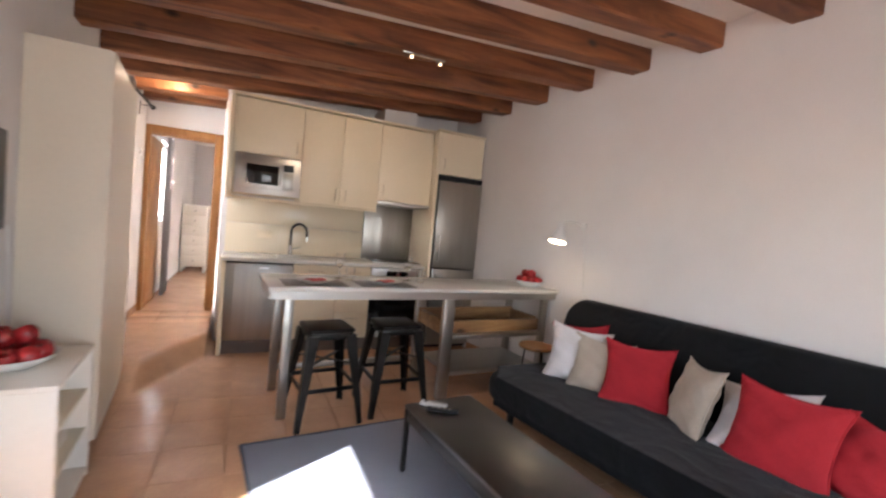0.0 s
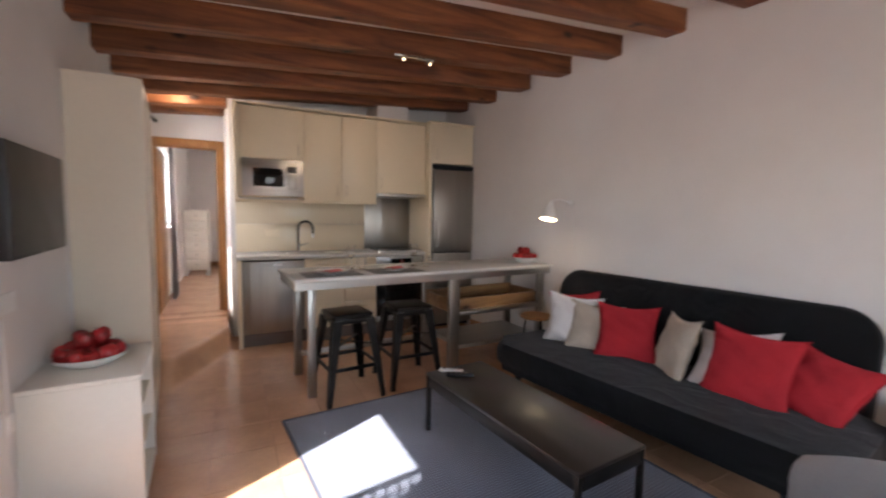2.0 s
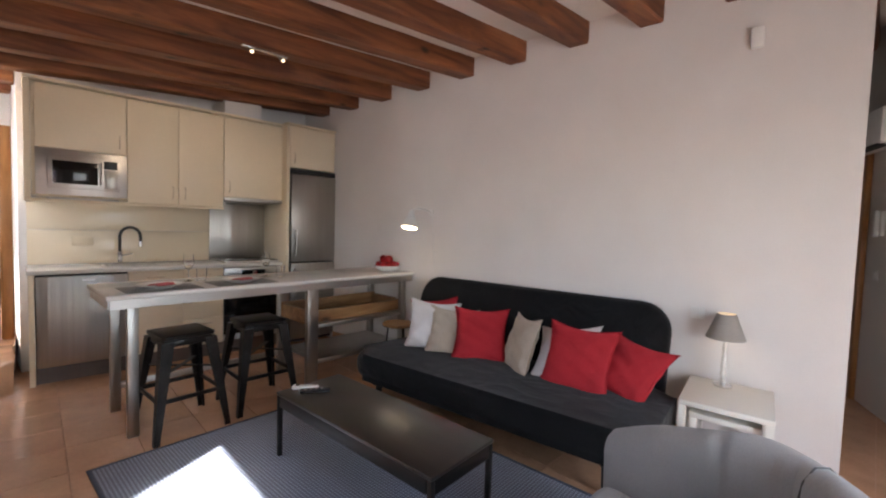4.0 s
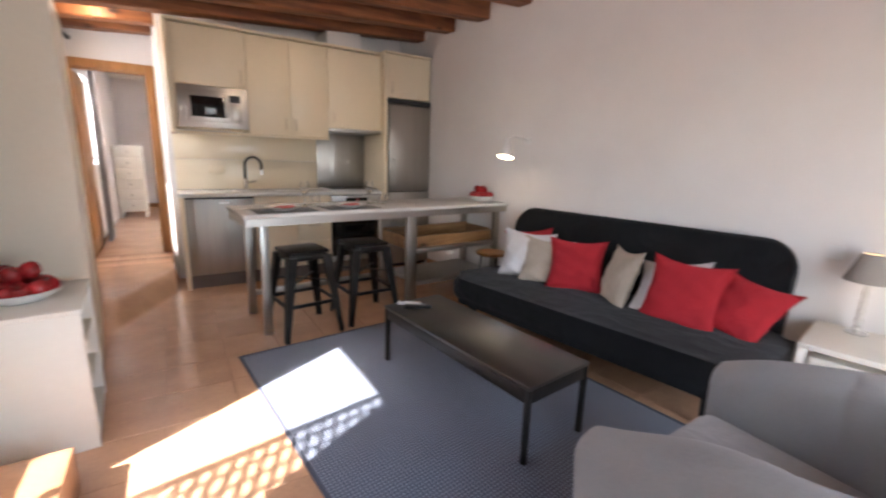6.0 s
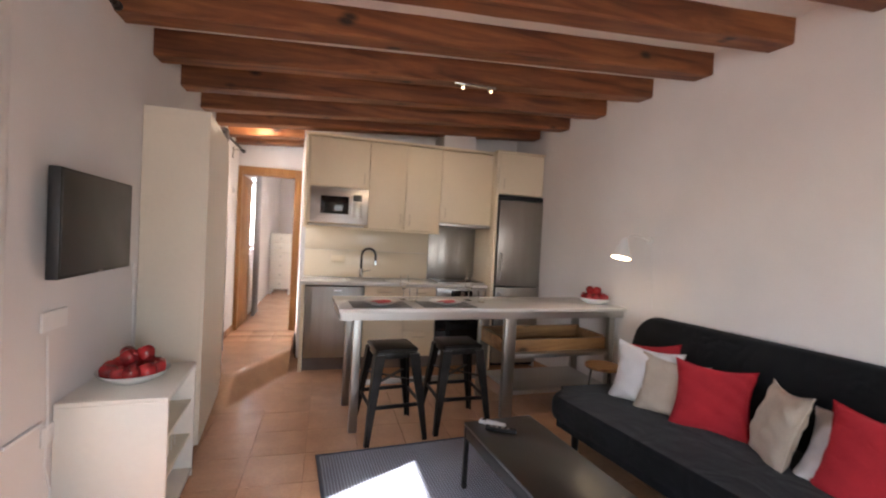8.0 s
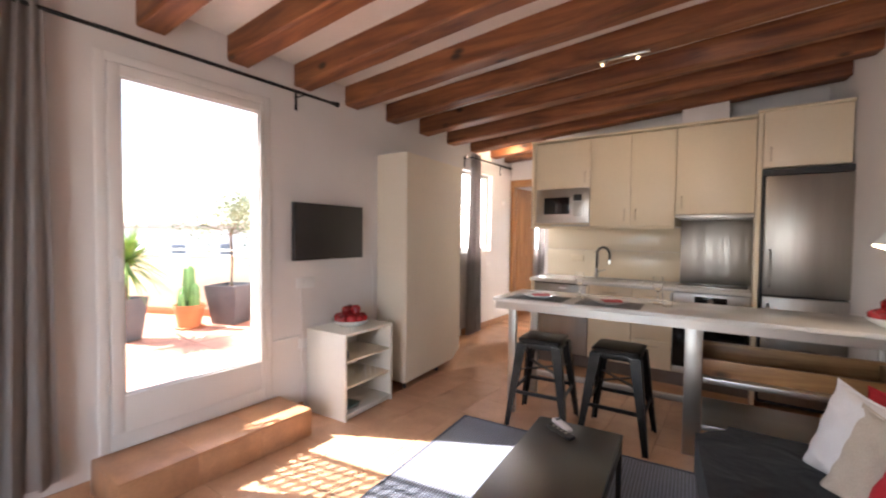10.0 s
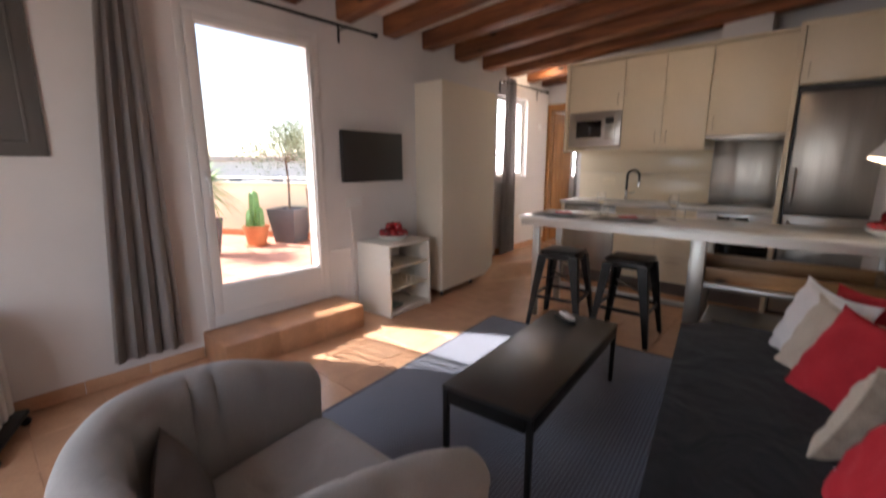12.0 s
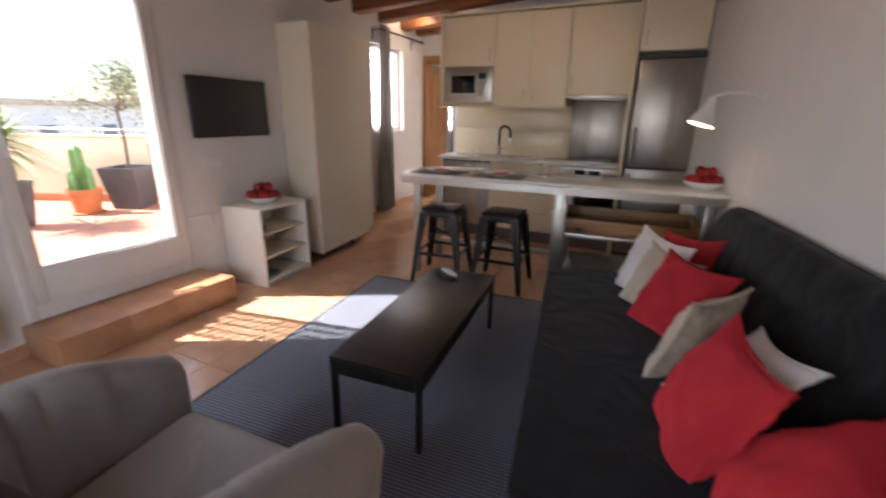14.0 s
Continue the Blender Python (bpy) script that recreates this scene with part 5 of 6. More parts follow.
part("seam", tube(B(), [(*(tub_at(0.3 + 0.4 * k / 40)[0] + tub_at(0.3 + 0.4 * k / 40)[1] * 0.0692), 0.600 + 0.02 * math.sin(math.pi * k / 40)) for k in range(41)], 0.0022, 6), SEAM, ch)
for x in (-0.27, 0.27):
    for y in (-0.20, 0.32):
        part("leg", rod(B(), (x, y, 0.0), (x, y, 0.10), 0.018, 0.024), BLACKM, ch)
m = AM @ Matrix.Translation((-0.12, -0.105, 0.53)) @ Matrix.Rotation(radians(72), 4, "Z") @ Matrix.Rotation(radians(-24), 4, "Y")
tc = thing("cushion", "small grey cushion leaning in the armchair", "cushion", m)


def pad(side):
    def f(u, v):
        a, b = 2 * u - 1, 2 * v - 1
        return Vector((side * 0.045 * max(0.0, (1 - abs(a) ** 2.6) * (1 - abs(b) ** 2.6)) ** 0.62, 0.15 * a, 0.12 * b))
    return f


bm = sheet(B(), pad(-1), 10, 10)
sheet(bm, pad(1), 10, 10)
bmesh.ops.remove_doubles(bm, verts=bm.verts, dist=0.0008)
part("cover", bm, mat("dark grey cushion cloth", (0.12, 0.11, 0.105), 0.85), tc)


# ---- nest of side tables and lamp ----
def side_table(m, w, d, h, label):
    t = thing("side_table", label, "table", m, "nest of side tables")
    part("tabletop", box(B(), -w, w, -d, d, h - 0.03, h, 0.004), WHITE, t)
    for sx in (-1, 1):
        for sy in (-1, 1):
            part("leg", box(B(), sx * (w - 0.02) - 0.019, sx * (w - 0.02) + 0.019, sy * (d - 0.02) - 0.019, sy * (d - 0.02) + 0.019, 0, h - 0.0305, 0.003), WHITE, t)
    for sy in (-1, 1):
        part("apron", box(B(), -w + 0.04, w - 0.04, sy * (d - 0.02) - 0.009, sy * (d - 0.02) + 0.009, h - 0.075, h - 0.0305), WHITE, t)
    part("apron", box(B(), w - 0.029, w - 0.011, -d + 0.04, d - 0.04, h - 0.075, h - 0.0305), WHITE, t)
    return t


NM = Matrix.Translation((3.735, 0.955, 0)) @ Matrix.Rotation(radians(8.5), 4, "Z")
side_table(NM, 0.255, 0.215, 0.452, "white lacquered side table by the sofa end")
side_table(NM @ Matrix.Translation((-0.01, 0, 0)), 0.19, 0.165, 0.375, "smaller white table nested under the larger")
lm = thing("table_lamp", "table lamp with grey shade and clear turned stem, lit", "lamp", NM @ Matrix.Translation((0.155, 0.035, 0.4525)))
part("base", lathe(B(), [(0.05, 0), (0.05, 0.01), (0.03, 0.016), (0.012, 0.022)], 28), CHROME, lm)
part("stem", lathe(B(), [(0.012, 0.022), (0.018, 0.035), (0.011, 0.05), (0.02, 0.075), (0.011, 0.10), (0.018, 0.125), (0.01, 0.15), (0.014, 0.175), (0.008, 0.20), (0.014, 0.225), (0.008, 0.25), (0.008, 0.35)], 20), mat("pale turned stem", (0.72, 0.68, 0.62), 0.3), lm)
bm = B()
sheet(bm, lambda u, v: Vector(((0.105 - 0.055 * v) * math.cos(2 * math.pi * u), (0.105 - 0.055 * v) * math.sin(2 * math.pi * u), 0.295 + 0.15 * v)), 36, 4, 0.002)
part("shade", bm, SHADE, lm, "grey linen shade")
part("bulb", ball(B(), (0, 0, 0.385), 0.028), BULB, lm)

# ---- wall lamp over the bar table ----
WX = wall_x(3.42)
wl = thing("wall_lamp", "white swing-arm wall lamp, lit", "lamp")
part("wall_plate", rod(B(), (WX - 0.002, 3.44, 1.505), (WX - 0.02, 3.44, 1.505), 0.032), PLASTW, wl)
LT, LD = Vector((3.398, 3.418, 1.510)), Vector((-0.26, -0.11, -0.96)).normalized()
LR = LD.to_track_quat("Z", "Y").to_matrix()
part("arm", tube(B(), [(WX - 0.02, 3.44, 1.505), (WX - 0.10, 3.435, 1.53), (WX - 0.20, 3.425, 1.535), LT], 0.006, 8), PLASTW, wl)
bm = B()
sheet(bm, lambda u, v: LT + LR @ Vector(((0.020 + 0.058 * v ** 1.3) * math.cos(2 * math.pi * u), (0.020 + 0.058 * v ** 1.3) * math.sin(2 * math.pi * u), 0.165 * v)), 32, 8, 0.0025)
part("shade", bm, PLASTW, wl, "white metal cone shade")
bm = lathe(B(), [(0.02, 0.11), (0.05, 0.135), (0.071, 0.160), (0.066, 0.166), (0.03, 0.172)], 28)
bmesh.ops.transform(bm, matrix=Matrix.Translation(LT) @ LR.to_4x4(), verts=bm.verts)
part("bulb", bm, BULB, wl)
part("cord", tube(B(), [(WX - 0.012, 3.43, 1.48), (WX - 0.01, 3.40, 1.25), (WX - 0.012, 3.37, 0.95)], 0.003, 6), PLASTW, wl)
sk = thing("socket", "white wall socket beside the sofa", "socket", Matrix.Translation((wall_x(1.2), 1.20, 0.86)) @ Matrix.Rotation(math.atan(SLANT), 4, "Z"))
part("plate", box(B(), -0.012, -0.001, -0.04, 0.04, -0.04, 0.04, 0.003), PLASTW, sk)
sn = thing("alarm_sensor", "small cream sensor high on the wall", "sensor", Matrix.Translation((wall_x(0.98), 0.98, 2.56)) @ Matrix.Rotation(math.atan(SLANT), 4, "Z"))
part("case", box(B(), -0.05, -0.002, -0.035, 0.035, -0.06, 0.06, 0.012), PLASTW, sn)

# small round table at the far end of the sofa
rt = thing("round_stool", "small round wooden stool with thin black legs", "stool", Matrix.Translation((3.27, 3.42, 0)))
part("seat", lathe(B(), [(0.005, 0.455), (0.135, 0.455), (0.145, 0.463), (0.145, 0.475), (0.138, 0.482), (0.005, 0.482)], 32), PLANK, rt)
for a in (0.3, 2.4, 4.5):
    part("leg", rod(B(), (0.13 * math.cos(a), 0.13 * math.sin(a), 0), (0.09 * math.cos(a), 0.09 * math.sin(a), 0.455), 0.007, seg=8), BLACKM, rt)


# ---- ceiling spots ----
sp = thing("ceiling_spot", "chrome twin spotlight under a beam, lit", "spotlight")
part("bar", box(B(), 1.93, 2.26, 3.53, 3.56, 2.582, 2.596, 0.003), CHROME, sp)
for x, tilt in ((2.0, -0.25), (2.19, 0.1)):
    a = Vector((x, 3.54, 2.579))
    d = Vector((tilt, -0.75, -0.55)).normalized()
    hd_ = part("head", rod(B(), a + d * 0.02, a + d * 0.075, 0.010, 0.016, 18), STEEL, sp)
    part("face", rod(B(), a + d * 0.0755, a + d * 0.079, 0.010, 0.010, 18), SPOT, hd_)
dl = thing("downlight", "recessed downlight in the corridor ceiling, lit", "spotlight")
part("ring", lathe(B(), [(0.045, 0), (0.045, 0.01), (0.038, 0.012)], 24, (0.36, 5.40, beam_z(0.36) + CEIL - 0.012)), CHROME, dl)
part("face", rod(B(), (0.36, 5.40, beam_z(0.36) + CEIL - 0.014), (0.36, 5.40, beam_z(0.36) + CEIL - 0.0125), 0.034), SPOT, dl)


# ---- bedroom beyond the doorway ----
cd = thing("chest_of_drawers", "tall white chest of drawers in the bedroom", "chest of drawers", Matrix.Translation((0.25, 9.30, RISE)))
part("body", box(B(), -0.23, 0.17, 0.02, 0.42, 0.10, 1.20, 0.005), WHITE, cd)
for i in range(6):
    d = part("drawer", box(B(), -0.21, 0.15, 0.002, 0.0195, 0.125 + 0.178 * i, 0.29 + 0.178 * i, 0.004), WHITE, cd)
    part("knob", ball(B(), (-0.03, -0.012, 0.21 + 0.178 * i), 0.014, 10), STEEL, d)
for x in (-0.205, 0.145):
    for y in (0.05, 0.39):
        part("leg", box(B(), x - 0.02, x + 0.02, y - 0.02, y + 0.02, 0, 0.0995), WHITE, cd)
c = curtain("curtain", "blue grey curtain at the bedroom window", 0.10, 6.94, 7.30, 6.94, 7.32, RISE + 0.02, 2.30, 5, 0.02)
nb = thing("bedroom_skirting", "wood skirting board in the bedroom", "skirting", None, "", "structure")
part("board", box(B(), 0.0, 2.6, 10.885, 10.899, RISE, RISE + 0.08), OAK, nb)


# ---- terrace ----
ter = thing("terrace_floor", "sunlit terracotta terrace paving", "terrace", None, "", "structure")
part("bed", box(B(), -7.0, -0.262, -3.0, 9.0, -0.1, 0.205), GROUT, ter)


def bar_wall(name, label, a, b, h, mtl, cap):
    """A parapet from a to b with a clay skirting and a rail."""
    a, b = Vector((*a, 0)), Vector((*b, 0))
    d = (b - a).normalized()
    m = Matrix.Translation((a.x, a.y, 0.221)) @ Matrix.Rotation(math.atan2(d.y, d.x), 4, "Z")
    p = thing(name, label, "parapet", m, "", "structure")
    L = (b - a).length
    part("wall", box(B(), 0, L, 0, 0.15, 0, h, 0.004), mtl, p)
    part("skirting", box(B(), 0, L, -0.012, -0.001, 0, 0.10, 0.003), CLAY, p)
    part("coping", box(B(), -0.01, L + 0.01, -0.03, 0.18, h + 0.0005, h + 0.03, 0.006), mtl if not cap else CLAY, p)
    part("rail", rod(B(), (0, 0.07, h + 0.10), (L, 0.07, h + 0.10), 0.014), STEEL, p)
    for i in range(int(L / 0.9) + 1):
        part("rail_post", rod(B(), (0.1 + 0.9 * i, 0.07, h + 0.03), (0.1 + 0.9 * i, 0.07, h + 0.09), 0.009), STEEL, p)
    return p


bar_wall("parapet", "cream rendered terrace parapet with clay skirting", (-6.6, 1.88), (-2.25, 3.92), 0.82, CREAMW, False)
bar_wall("parapet", "white rendered parapet at the far end of the terrace", (-5.2, 8.6), (-0.3, 8.6), 0.9, WHITEW, False)


def square_pot(m, w, h):
    p = thing("planter", "tall square slate grey planter on the terrace", "planter", m, "slate planters")
    part("pot", lathe(B(), [(w * 0.68, 0), (w * 0.72, 0.01), (w, h - 0.02), (w, h), (w * 0.9, h), (w * 0.88, h - 0.05)], 40, square=0.85), POTG, p)
    part("soil", lathe(B(), [(w * 0.87, h - 0.06), (w * 0.87, h - 0.045)], 24, square=0.8), SOIL, p)


def blade(bm, base, way, length, width, droop, rnd):
    way = Vector(way).normalized()
    side = way.cross(Vector((0, 0, 1)))
    side = side.normalized() if side.length > 0.05 else Vector((1, 0, 0))
    prev = None
    for i in range(5):
        s = i / 4
        p = Vector(base) + way * length * s + Vector((0, 0, -droop * s * s * length))
        wd_ = width * (1 - s) * (0.6 + 1.2 * s if s < 0.4 else 1) + 0.001
        pair = (bm.verts.new(p - side * wd_), bm.verts.new(p + side * wd_ + Vector((0, 0, 0.2 * wd_))))
        if prev:
            bm.faces.new((prev[0], prev[1], pair[1], pair[0]))
        prev = pair


def yucca(m, trunk_h, n, length, seed):
    y = thing("yucca", "spiky green yucca in a planter", "plant", m)
    rnd = random.Random(seed)
    part("trunk", rod(B(), (0, 0, 0), (0.02, 0.01, trunk_h), 0.035, 0.028), BARK, y)
    bm = B()
    for i in range(n):
        a, e = rnd.uniform(0, 6.283), rnd.uniform(-0.35, 1.35)
        blade(bm, (0.02, 0.01, trunk_h + rnd.uniform(-0.08, 0.04)), (math.cos(a) * math.cos(e), math.sin(a) * math.cos(e), math.sin(e)), length * rnd.uniform(0.7, 1.05), 0.02, rnd.uniform(0.1, 0.5), rnd)
    part("leaves", bm, LEAF, y, smooth=False)


def cactus(m):
    c = thing("cactus", "green columnar cactus in a clay pot", "plant", m)

    def col(x, y, z0, z1, r):
        bm = B()
        prof = [(r * 0.8, z0), (r, z0 + 0.04), (r * 1.05, (z0 + z1) / 2), (r * 0.9, z1 - 0.05), (r * 0.4, z1 - 0.008), (0.003, z1)]
        rings = []
        for q, z in prof:
            rings.append([bm.verts.new((x + q * (1 if k % 2 else 0.72) * math.cos(2 * math.pi * k / 12), y + q * (1 if k % 2 else 0.72) * math.sin(2 * math.pi * k / 12), z)) for k in range(12)])
        for a, b in zip(rings, rings[1:]):
            for k in range(12):
                bm.faces.new((a[k], a[(k + 1) % 12], b[(k + 1) % 12], b[k]))
        bm.faces.new(rings[0]), bm.faces.new(rings[-1])
        part("column", bm, CACTUS, c)
    col(0, 0, 0, 0.52, 0.075), col(0.09, 0.03, 0, 0.30, 0.055), col(-0.08, -0.04, 0, 0.26, 0.055), col(0.01, -0.09, 0, 0.20, 0.05)


def leafy_tree(name, label, m, trunk_h, crown_r, n, seed, mtl, leaf=0.028):
    t = thing(name, label, "tree", m)
    rnd = random.Random(seed)
    bm = tube(B(), [(0, 0, 0), (0.01, 0.01, trunk_h * 0.5), (-0.01, 0.0, trunk_h)], 0.016, 8)
    tips = []
    for i in range(9):
        a, e = rnd.uniform(0, 6.283), rnd.uniform(0.1, 1.3)
        L = crown_r * rnd.uniform(0.6, 1.1)
        tip = Vector((math.cos(a) * math.cos(e), math.sin(a) * math.cos(e), math.sin(e))) * L + Vector((0, 0, trunk_h))
        tips.append(tip)
        tube(bm, [(-0.01, 0, trunk_h - 0.05), tip * 0.5 + Vector((0, 0, trunk_h * 0.5)), tip], 0.006, 6)
    part("trunk", bm, BARK, t)
    bm = B()
    for i in range(n):
        c = tips[i % len(tips)] + Vector((rnd.gauss(0, 1), rnd.gauss(0, 1), rnd.gauss(0, 1))) * crown_r * 0.27
        d = Vector((rnd.gauss(0, 1), rnd.gauss(0, 1), rnd.gauss(0, 1))).normalized()
        s = d.orthogonal().normalized()
        L = leaf * rnd.uniform(0.7, 1.3)
        q = [bm.verts.new(c), bm.verts.new(c + d * L * 0.5 + s * L * 0.28), bm.verts.new(c + d * L), bm.verts.new(c + d * L * 0.5 - s * L * 0.28)]
        bm.faces.new(q)
    part("crown", bm, mtl, t, smooth=False)


TZF = 0.2205
square_pot(Matrix.Translation((-2.62, 2.25, TZF)) @ Matrix.Rotation(0.45, 4, "Z"), 0.155, 0.46)
yucca(Matrix.Translation((-2.62, 2.25, TZF + 0.42)), 0.42, 210, 0.60, 4)
cp = thing("clay_pot", "round terracotta clay pot on the terrace", "pot", Matrix.Translation((-2.74, 2.95, TZF)))
part("pot", lathe(B(), [(0.115, 0), (0.12, 0.01), (0.165, 0.24), (0.18, 0.245), (0.18, 0.29), (0.165, 0.29), (0.16, 0.25)], 32), CLAY, cp)
part("soil", lathe(B(), [(0.158, 0.24), (0.158, 0.255)], 24), SOIL, cp)
part("saucer", lathe(B(), [(0.15, 0.0), (0.17, 0.02), (0.165, 0.022)], 28), CLAY, cp)
cactus(Matrix.Translation((-2.74, 2.95, TZF + 0.253)))
square_pot(Matrix.Translation((-2.66, 3.43, TZF)) @ Matrix.Rotation(0.45, 4, "Z"), 0.235, 0.50)
leafy_tree("olive_tree", "thin young olive tree in a slate planter", Matrix.Translation((-2.66, 3.43, TZF + 0.45)), 0.74, 0.50, 3000, 8, OLIVE, 0.038)


def garden_table(m):
    t = thing("garden_table", "brown wooden garden table on the terrace", "table", m)
    for i in range(6):
        part("slat", box(B(), -0.42 + 0.141 * i, -0.285 + 0.141 * i, -0.75, 0.75, 0.70, 0.725, 0.004), TEAK, t)
    part("apron", box(B(), -0.38, 0.38, -0.68, 0.68, 0.63, 0.6995), TEAK, t)
    for x in (-0.36, 0.36):
        for y in (-0.66, 0.66):
            part("leg", box(B(), x - 0.035, x + 0.035, y - 0.035, y + 0.035, 0, 0.6295, 0.004), TEAK, t)


def garden_chair(m, group):
    c = thing("garden_chair", "metal garden armchair with pale seat", "chair", m, group)
    frame_m = BRONZE
    for s in (-1, 1):
        part("side_frame", tube(B(), [(s * 0.26, 0.24, 0), (s * 0.26, 0.24, 0.58), (s * 0.26, 0.18, 0.64), (s * 0.26, -0.18, 0.64), (s * 0.26, -0.24, 0.58), (s * 0.26, -0.26, 0)], 0.012, 8), frame_m, c)
    part("seat", box(B(), -0.24, 0.24, -0.22, 0.24, 0.40, 0.425, 0.008), PLASTW, c)
    for i in range(6):
        part("back_slat", box(B(), -0.20 + 0.072 * i, -0.16 + 0.072 * i, -0.275, -0.262, 0.43, 0.86, 0.004), frame_m, c)
    part("back_rail", tube(B(), [(-0.26, -0.25, 0.58), (-0.24, -0.268, 0.87), (0.24, -0.268, 0.87), (0.26, -0.25, 0.58)], 0.012, 8), frame_m, c)


BRONZE = mat("bronze chair tube", (0.22, 0.16, 0.11), 0.4, 0.5)
garden_table(Matrix.Translation((-2.35, 5.55, TZF)) @ Matrix.Rotation(0.25, 4, "Z"))
garden_chair(Matrix.Translation((-1.05, 3.10, TZF)) @ Matrix.Rotation(radians(-35), 4, "Z"), "garden chairs")
garden_chair(Matrix.Translation((-1.75, 5.0, TZF)) @ Matrix.Rotation(radians(80), 4, "Z"), "garden chairs")
garden_chair(Matrix.Translation((-1.70, 5.9, TZF)) @ Matrix.Rotation(radians(95), 4, "Z"), "garden chairs")
square_pot(Matrix.Translation((-3.5, 7.3, TZF)), 0.2, 0.5)
yucca(Matrix.Translation((-3.5, 7.3, TZF + 0.44)), 0.75, 280, 0.95, 9)
square_pot(Matrix.Translation((-2.1, 7.7, TZF)), 0.2, 0.45)
leafy_tree("bougainvillea", "magenta flowering bougainvillea in a planter", Matrix.Translation((-2.1, 7.7, TZF + 0.40)), 0.25, 0.38, 500, 12, FLOWER, 0.06)
um = thing("parasol", "folded parasol mast standing by the garden table", "parasol", Matrix.Translation((-3.0, 6.2, TZF)))
part("mast", rod(B(), (0, 0, 0.0), (0, 0, 2.6), 0.02), STEEL, um)
for a in range(4):
    part("rib", rod(B(), (0, 0, 1.9), (0.5 * math.cos(a * 1.57), 0.5 * math.sin(a * 1.57), 2.0), 0.008, seg=8), STEEL, um)
part("base", lathe(B(), [(0.24, 0), (0.24, 0.05), (0.05, 0.08)], 28), POTG, um)
# unseen lattice, added up the sun's path so its pattern shades the floor
tr = thing("trellis", "slanting wooden lattice added out of sight to shadow the floor", "trellis", Matrix.Translation((-1.15, 0, 0)))
k = -1.15 / SUN_WAY.x
lift = Vector((0, SUN_WAY.y * k, SUN_WAY.z * k))
up = Vector((0, 0.28, -0.94)).normalized()
cross = Vector((0, -up.z, up.y))
org = Vector((0, 1.435, 2.27)) + lift


def lath(a, b, w):
    a, b = Vector(a), Vector(b)
    d = (b - a).normalized()
    n = Vector((0, -d.z, d.y)) * w
    bm = B()
    q = [a - n, b - n, b + n, a + n]
    lo = [bm.verts.new(p + Vector((-0.006, 0, 0))) for p in q]
    hi = [bm.verts.new(p + Vector((0.006, 0, 0))) for p in q]
    bm.faces.new(lo), bm.faces.new(list(reversed(hi)))
    for i in range(4):
        bm.faces.new((lo[i], lo[(i + 1) % 4], hi[(i + 1) % 4], hi[i]))
    part("lath", bm, TEAK, tr, smooth=False)


LEN = 1.75
lath(org, org + up * LEN, 0.022)
for i in range(1, 5):
    o = org - cross * (0.085 * i) if cross.y > 0 else org + cross * (0.085 * i)
    lath(o, o + up * LEN, 0.010)
cdir = -cross if cross.y > 0 else cross
for i in range(20):
    a = org + up * (0.05 + 0.088 * i)
    lath(a, a + cdir * 0.37 + up * 0.10, 0.016)
part("foot", box(B(), -0.006, 0.006, org.y - 0.02, org.y + 0.34, 0.2205, org.z + up.z * LEN + 0.10), TEAK, tr)

# ---- ground and distance ----
setting("ground", box(B(), -900, 900, -900, 900, -9.2, -9.0), mat("dry ground", (0.30, 0.26, 0.20), 0.9, var=0.2, scale=0.05, bump=0.0), "pale dry ground far below the terrace", "ground")


ROOFP = mat("sun-bleached roof tile", (0.62, 0.50, 0.42), 0.9, var=0.15, scale=1.0)


def far_house(x, y, w, d, h, rot, mtl):
    hs = thing("distant_house", "pale distant house with a flat roof", "house", Matrix.Translation((x, y, -9.0)) @ Matrix.Rotation(rot, 4, "Z"), "distant houses")
    part("wall", box(B(), -w / 2, w / 2, -d / 2, d / 2, 0, h), mtl, hs)
    part("roof", box(B(), -w / 2 - 0.3, w / 2 + 0.3, -d / 2 - 0.3, d / 2 + 0.3, h + 0.001, h + 0.35, 0.05), ROOFP, hs)
    for i in range(3):
        for s in (0, 1):
            z = h - 2.6 - 3.0 * s
            wn_ = part("window", box(B(), w / 2 + 0.001, w / 2 + 0.06, -d / 2 + d * (i + 0.5) / 3 - 0.5, -d / 2 + d * (i + 0.5) / 3 + 0.5, z, z + 1.5), GREYHOUSE, hs)
            part("sill", box(B(), w / 2 + 0.061, w / 2 + 0.16, -d / 2 + d * (i + 0.5) / 3 - 0.6, -d / 2 + d * (i + 0.5) / 3 + 0.6, z - 0.1, z - 0.01), WHITEW, wn_)


far_house(-34, 16, 9, 12, 10.6, 0.3, WHITEW)
far_house(-40, 30, 10, 12, 11.2, 0.1, WHITEW)
far_house(-30, 3, 9, 10, 9.8, 0.4, WHITEW)
far_house(-22, 40, 10, 11, 12.0, -0.3, WHITEW)
far_house(-10, 26, 5, 4, 12.3, -0.9, GREYHOUSE)

# ---- skirting and floors ----
sk_ = thing("baseboard_west", "terracotta tile skirting along the wall", "skirting", None, "", "structure")


def skirt(y0, y1, parent, x=0.0):
    y = y0
    while y < y1 - 0.02:
        e = min(y + 0.33, y1)
        part("tile", box(B(), x + 0.001, x + 0.011, y + 0.0015, e - 0.0015, 0.0, 0.082, 0.002), TILE, parent)
        y = e


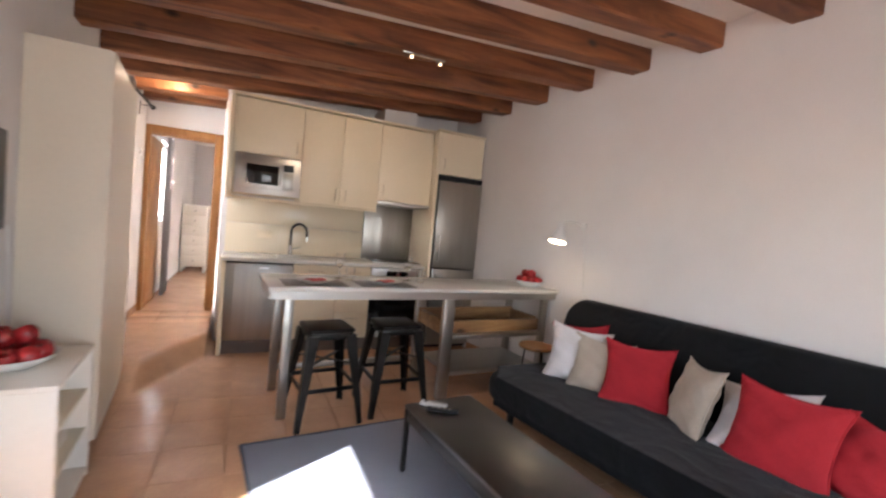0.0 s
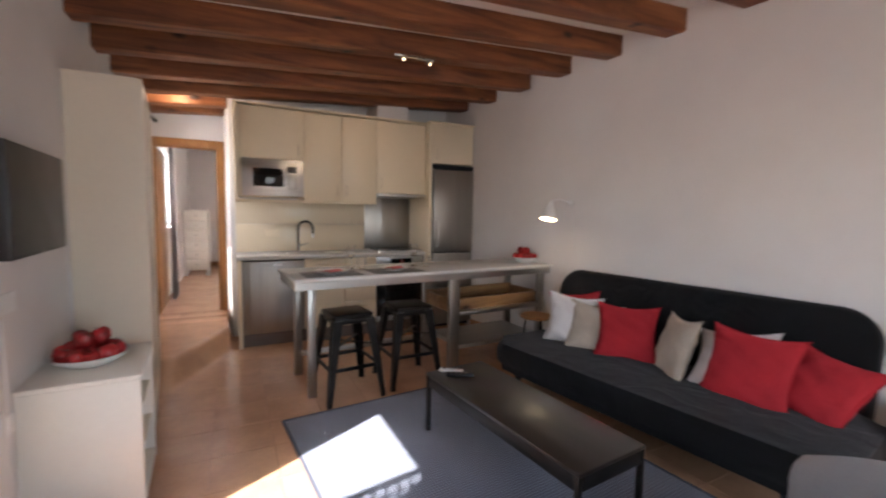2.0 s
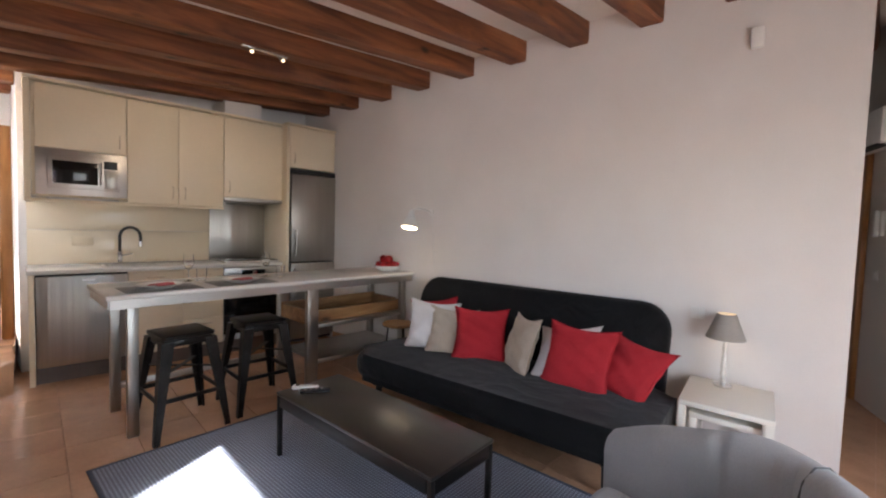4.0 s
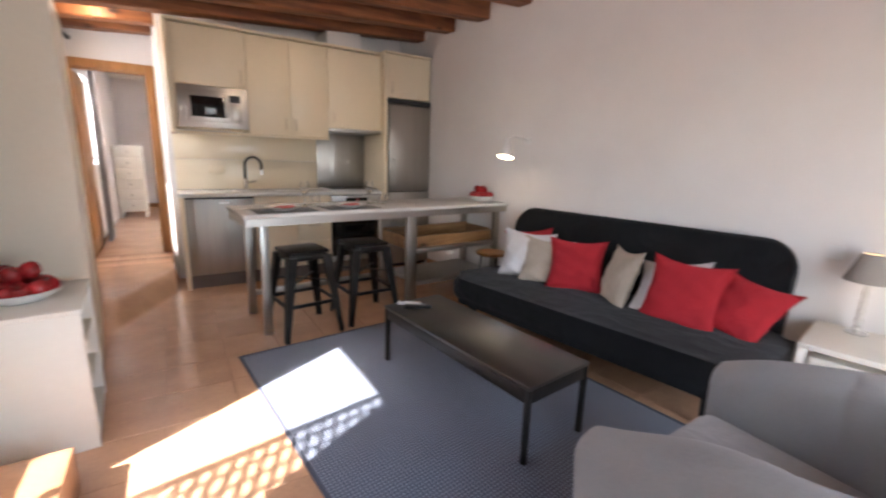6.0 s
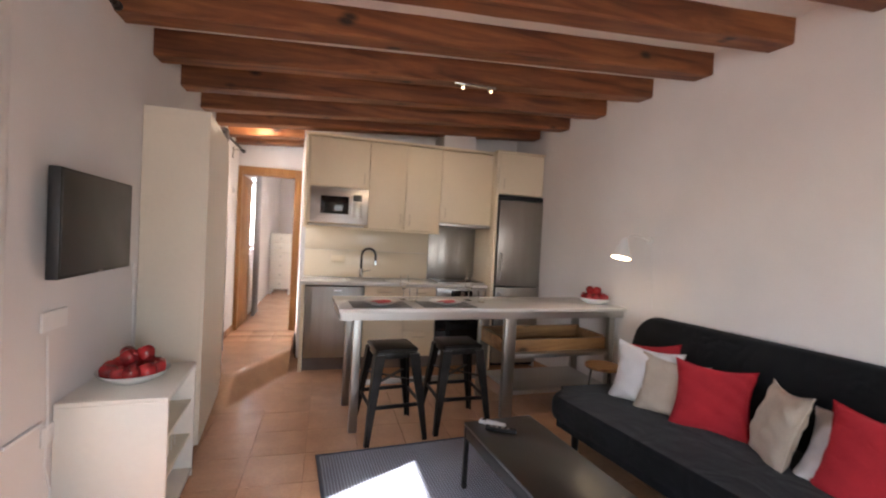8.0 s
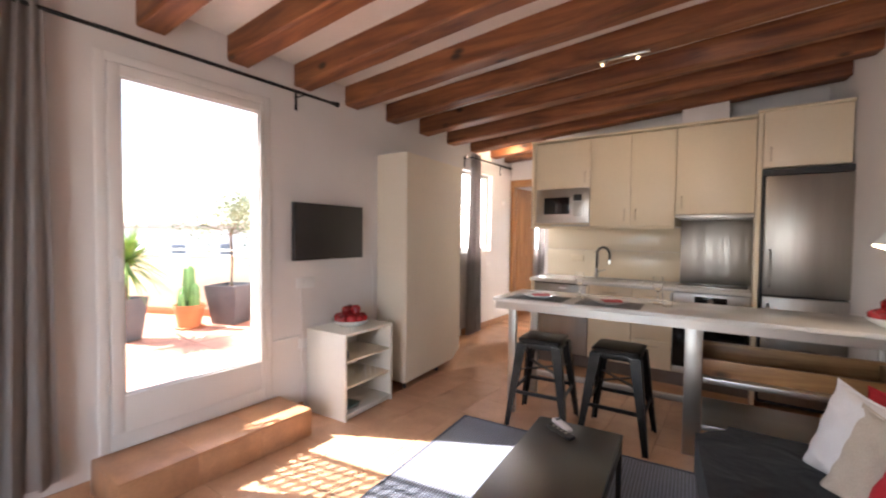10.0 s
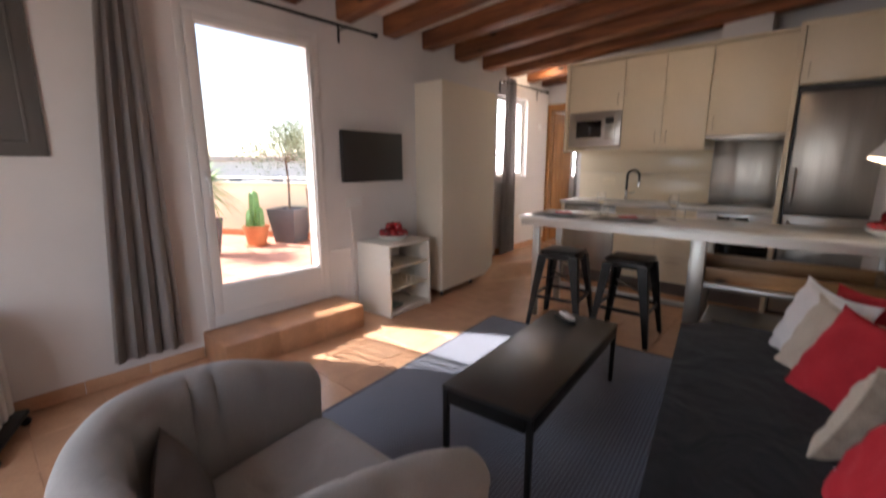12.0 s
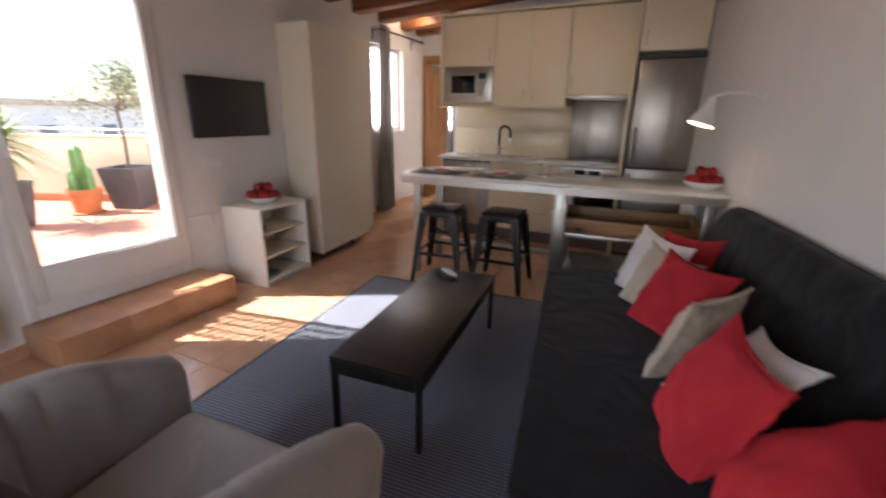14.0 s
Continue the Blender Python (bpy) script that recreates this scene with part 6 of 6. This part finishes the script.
skirt(-1.05, 1.260, sk_), skirt(2.374, 2.58, sk_)
sk_ = thing("baseboard_east", "terracotta tile skirting under the sofa wall", "skirting", Matrix.Translation((FAR[0], FAR[1], 0)) @ Matrix.Rotation(math.atan(SLANT), 4, "Z"), "", "structure")
for i in range(13):
    part("tile", box(B(), -0.012, -0.001, -4.44 + 0.333 * i + 0.0015, -4.44 + 0.333 * (i + 1) - 0.0015, 0.0, 0.082, 0.002), TILE, sk_)
sk_ = thing("baseboard_corridor", "terracotta tile skirting in the corridor", "skirting", None, "", "structure")
for i in range(4):
    part("tile", box(B(), 0.743, 0.754, 5.505 + 0.157 * i + 0.0015, 5.505 + 0.157 * (i + 1) - 0.0015, RISE - 0.01, RISE + 0.075, 0.002), TILE, sk_)

for i in range(4):
    part("tile", box(B(), 0.001, 0.012, 4.85 + 0.32 * i + 0.0015, 4.85 + 0.32 * (i + 1) - 0.0015, RISE - 0.01, RISE + 0.075, 0.002), TILE, sk_)


def ramp_at(x, y):
    """The corridor floor's height where it swells up from the living room."""
    start = 4.08 + 2.1 * max(0.0, x - 0.36)
    k = min(1.0, max(0.0, (y - start) / 0.42))
    return RISE * k * k * (3 - 2 * k)


ramp = thing("floor_corridor", "terracotta tile floor rising into the corridor", "floor", None, "", "structure")
part("slope", sheet(B(), lambda u, v: Vector((0.001 + 0.753 * u, 4.05 + 1.55 * v, ramp_at(0.753 * u, 4.05 + 1.55 * v) + 0.0012)), 30, 60), TILE, ramp)
for j in range(2):
    for i in range(3):
        part("tile", box(B(), 0.001 + 0.251 * i, 0.2495 + 0.251 * i, 5.602 + 0.28 * j, 5.88 + 0.28 * j, 0.01, RISE + 0.001, 0.0015), TILE, ramp)
part("bed", box(B(), 0.0, 2.6, 6.161, 10.9, 0.001, RISE), TILE, ramp)

P = 0.333
floor = thing("floor", "polished terracotta tile floor", "floor", None, "", "structure")
part("bed", box(B(), -0.01, 7.2, -1.2, 11.0, -0.12, -0.006), GROUT, floor)
bm = box(B(), 0.0013, P - 0.0013, 0.0013, P - 0.0013, -0.007, 0.0, 0.0015, seg=1)
bm.normal_update()
tile_mesh = bpy.data.meshes.new("tile")
bm.to_mesh(tile_mesh)
bm.free()
tile_mesh.materials.append(TILE)
rest = B()
for i in range(22):
    for j in range(-4, 34):
        x, y = P * i, P * j
        if -0.4 <= y < 6.3 and x < 3.9:
            ob = new("tile", tile_mesh)
            ob.parent = floor
            ob.location = (x, y, 0)
        else:
            q = [rest.verts.new((x + a, y + b, 0)) for a, b in ((0.002, 0.002), (P - 0.002, 0.002), (P - 0.002, P - 0.002), (0.002, P - 0.002))]
            rest.faces.new(q)
tagged(part("floor_tiles", rest, TILE, floor, smooth=False), kind="stuff")
bm = box(B(), 0.003, P - 0.003, 0.003, P - 0.003, 0.205, 0.22, 0.002, seg=1)
out_mesh = bpy.data.meshes.new("tile")
bm.to_mesh(out_mesh)
bm.free()
out_mesh.materials.append(OUTTILE)
rest = B()
for i in range(20):
    for j in range(-6, 27):
        x, y = -0.262 - P * (i + 1), P * j
        if i < 11 and 3 <= j < 22:
            ob = new("tile", out_mesh)
            ob.parent = ter
            ob.location = (x, y, 0)
        else:
            rest.faces.new([rest.verts.new((x + a, y + b, 0.22)) for a, b in ((0.003, 0.003), (P - 0.003, 0.003), (P - 0.003, P - 0.003), (0.003, P - 0.003))])
tagged(part("paving_tiles", rest, OUTTILE, ter, smooth=False), kind="stuff")
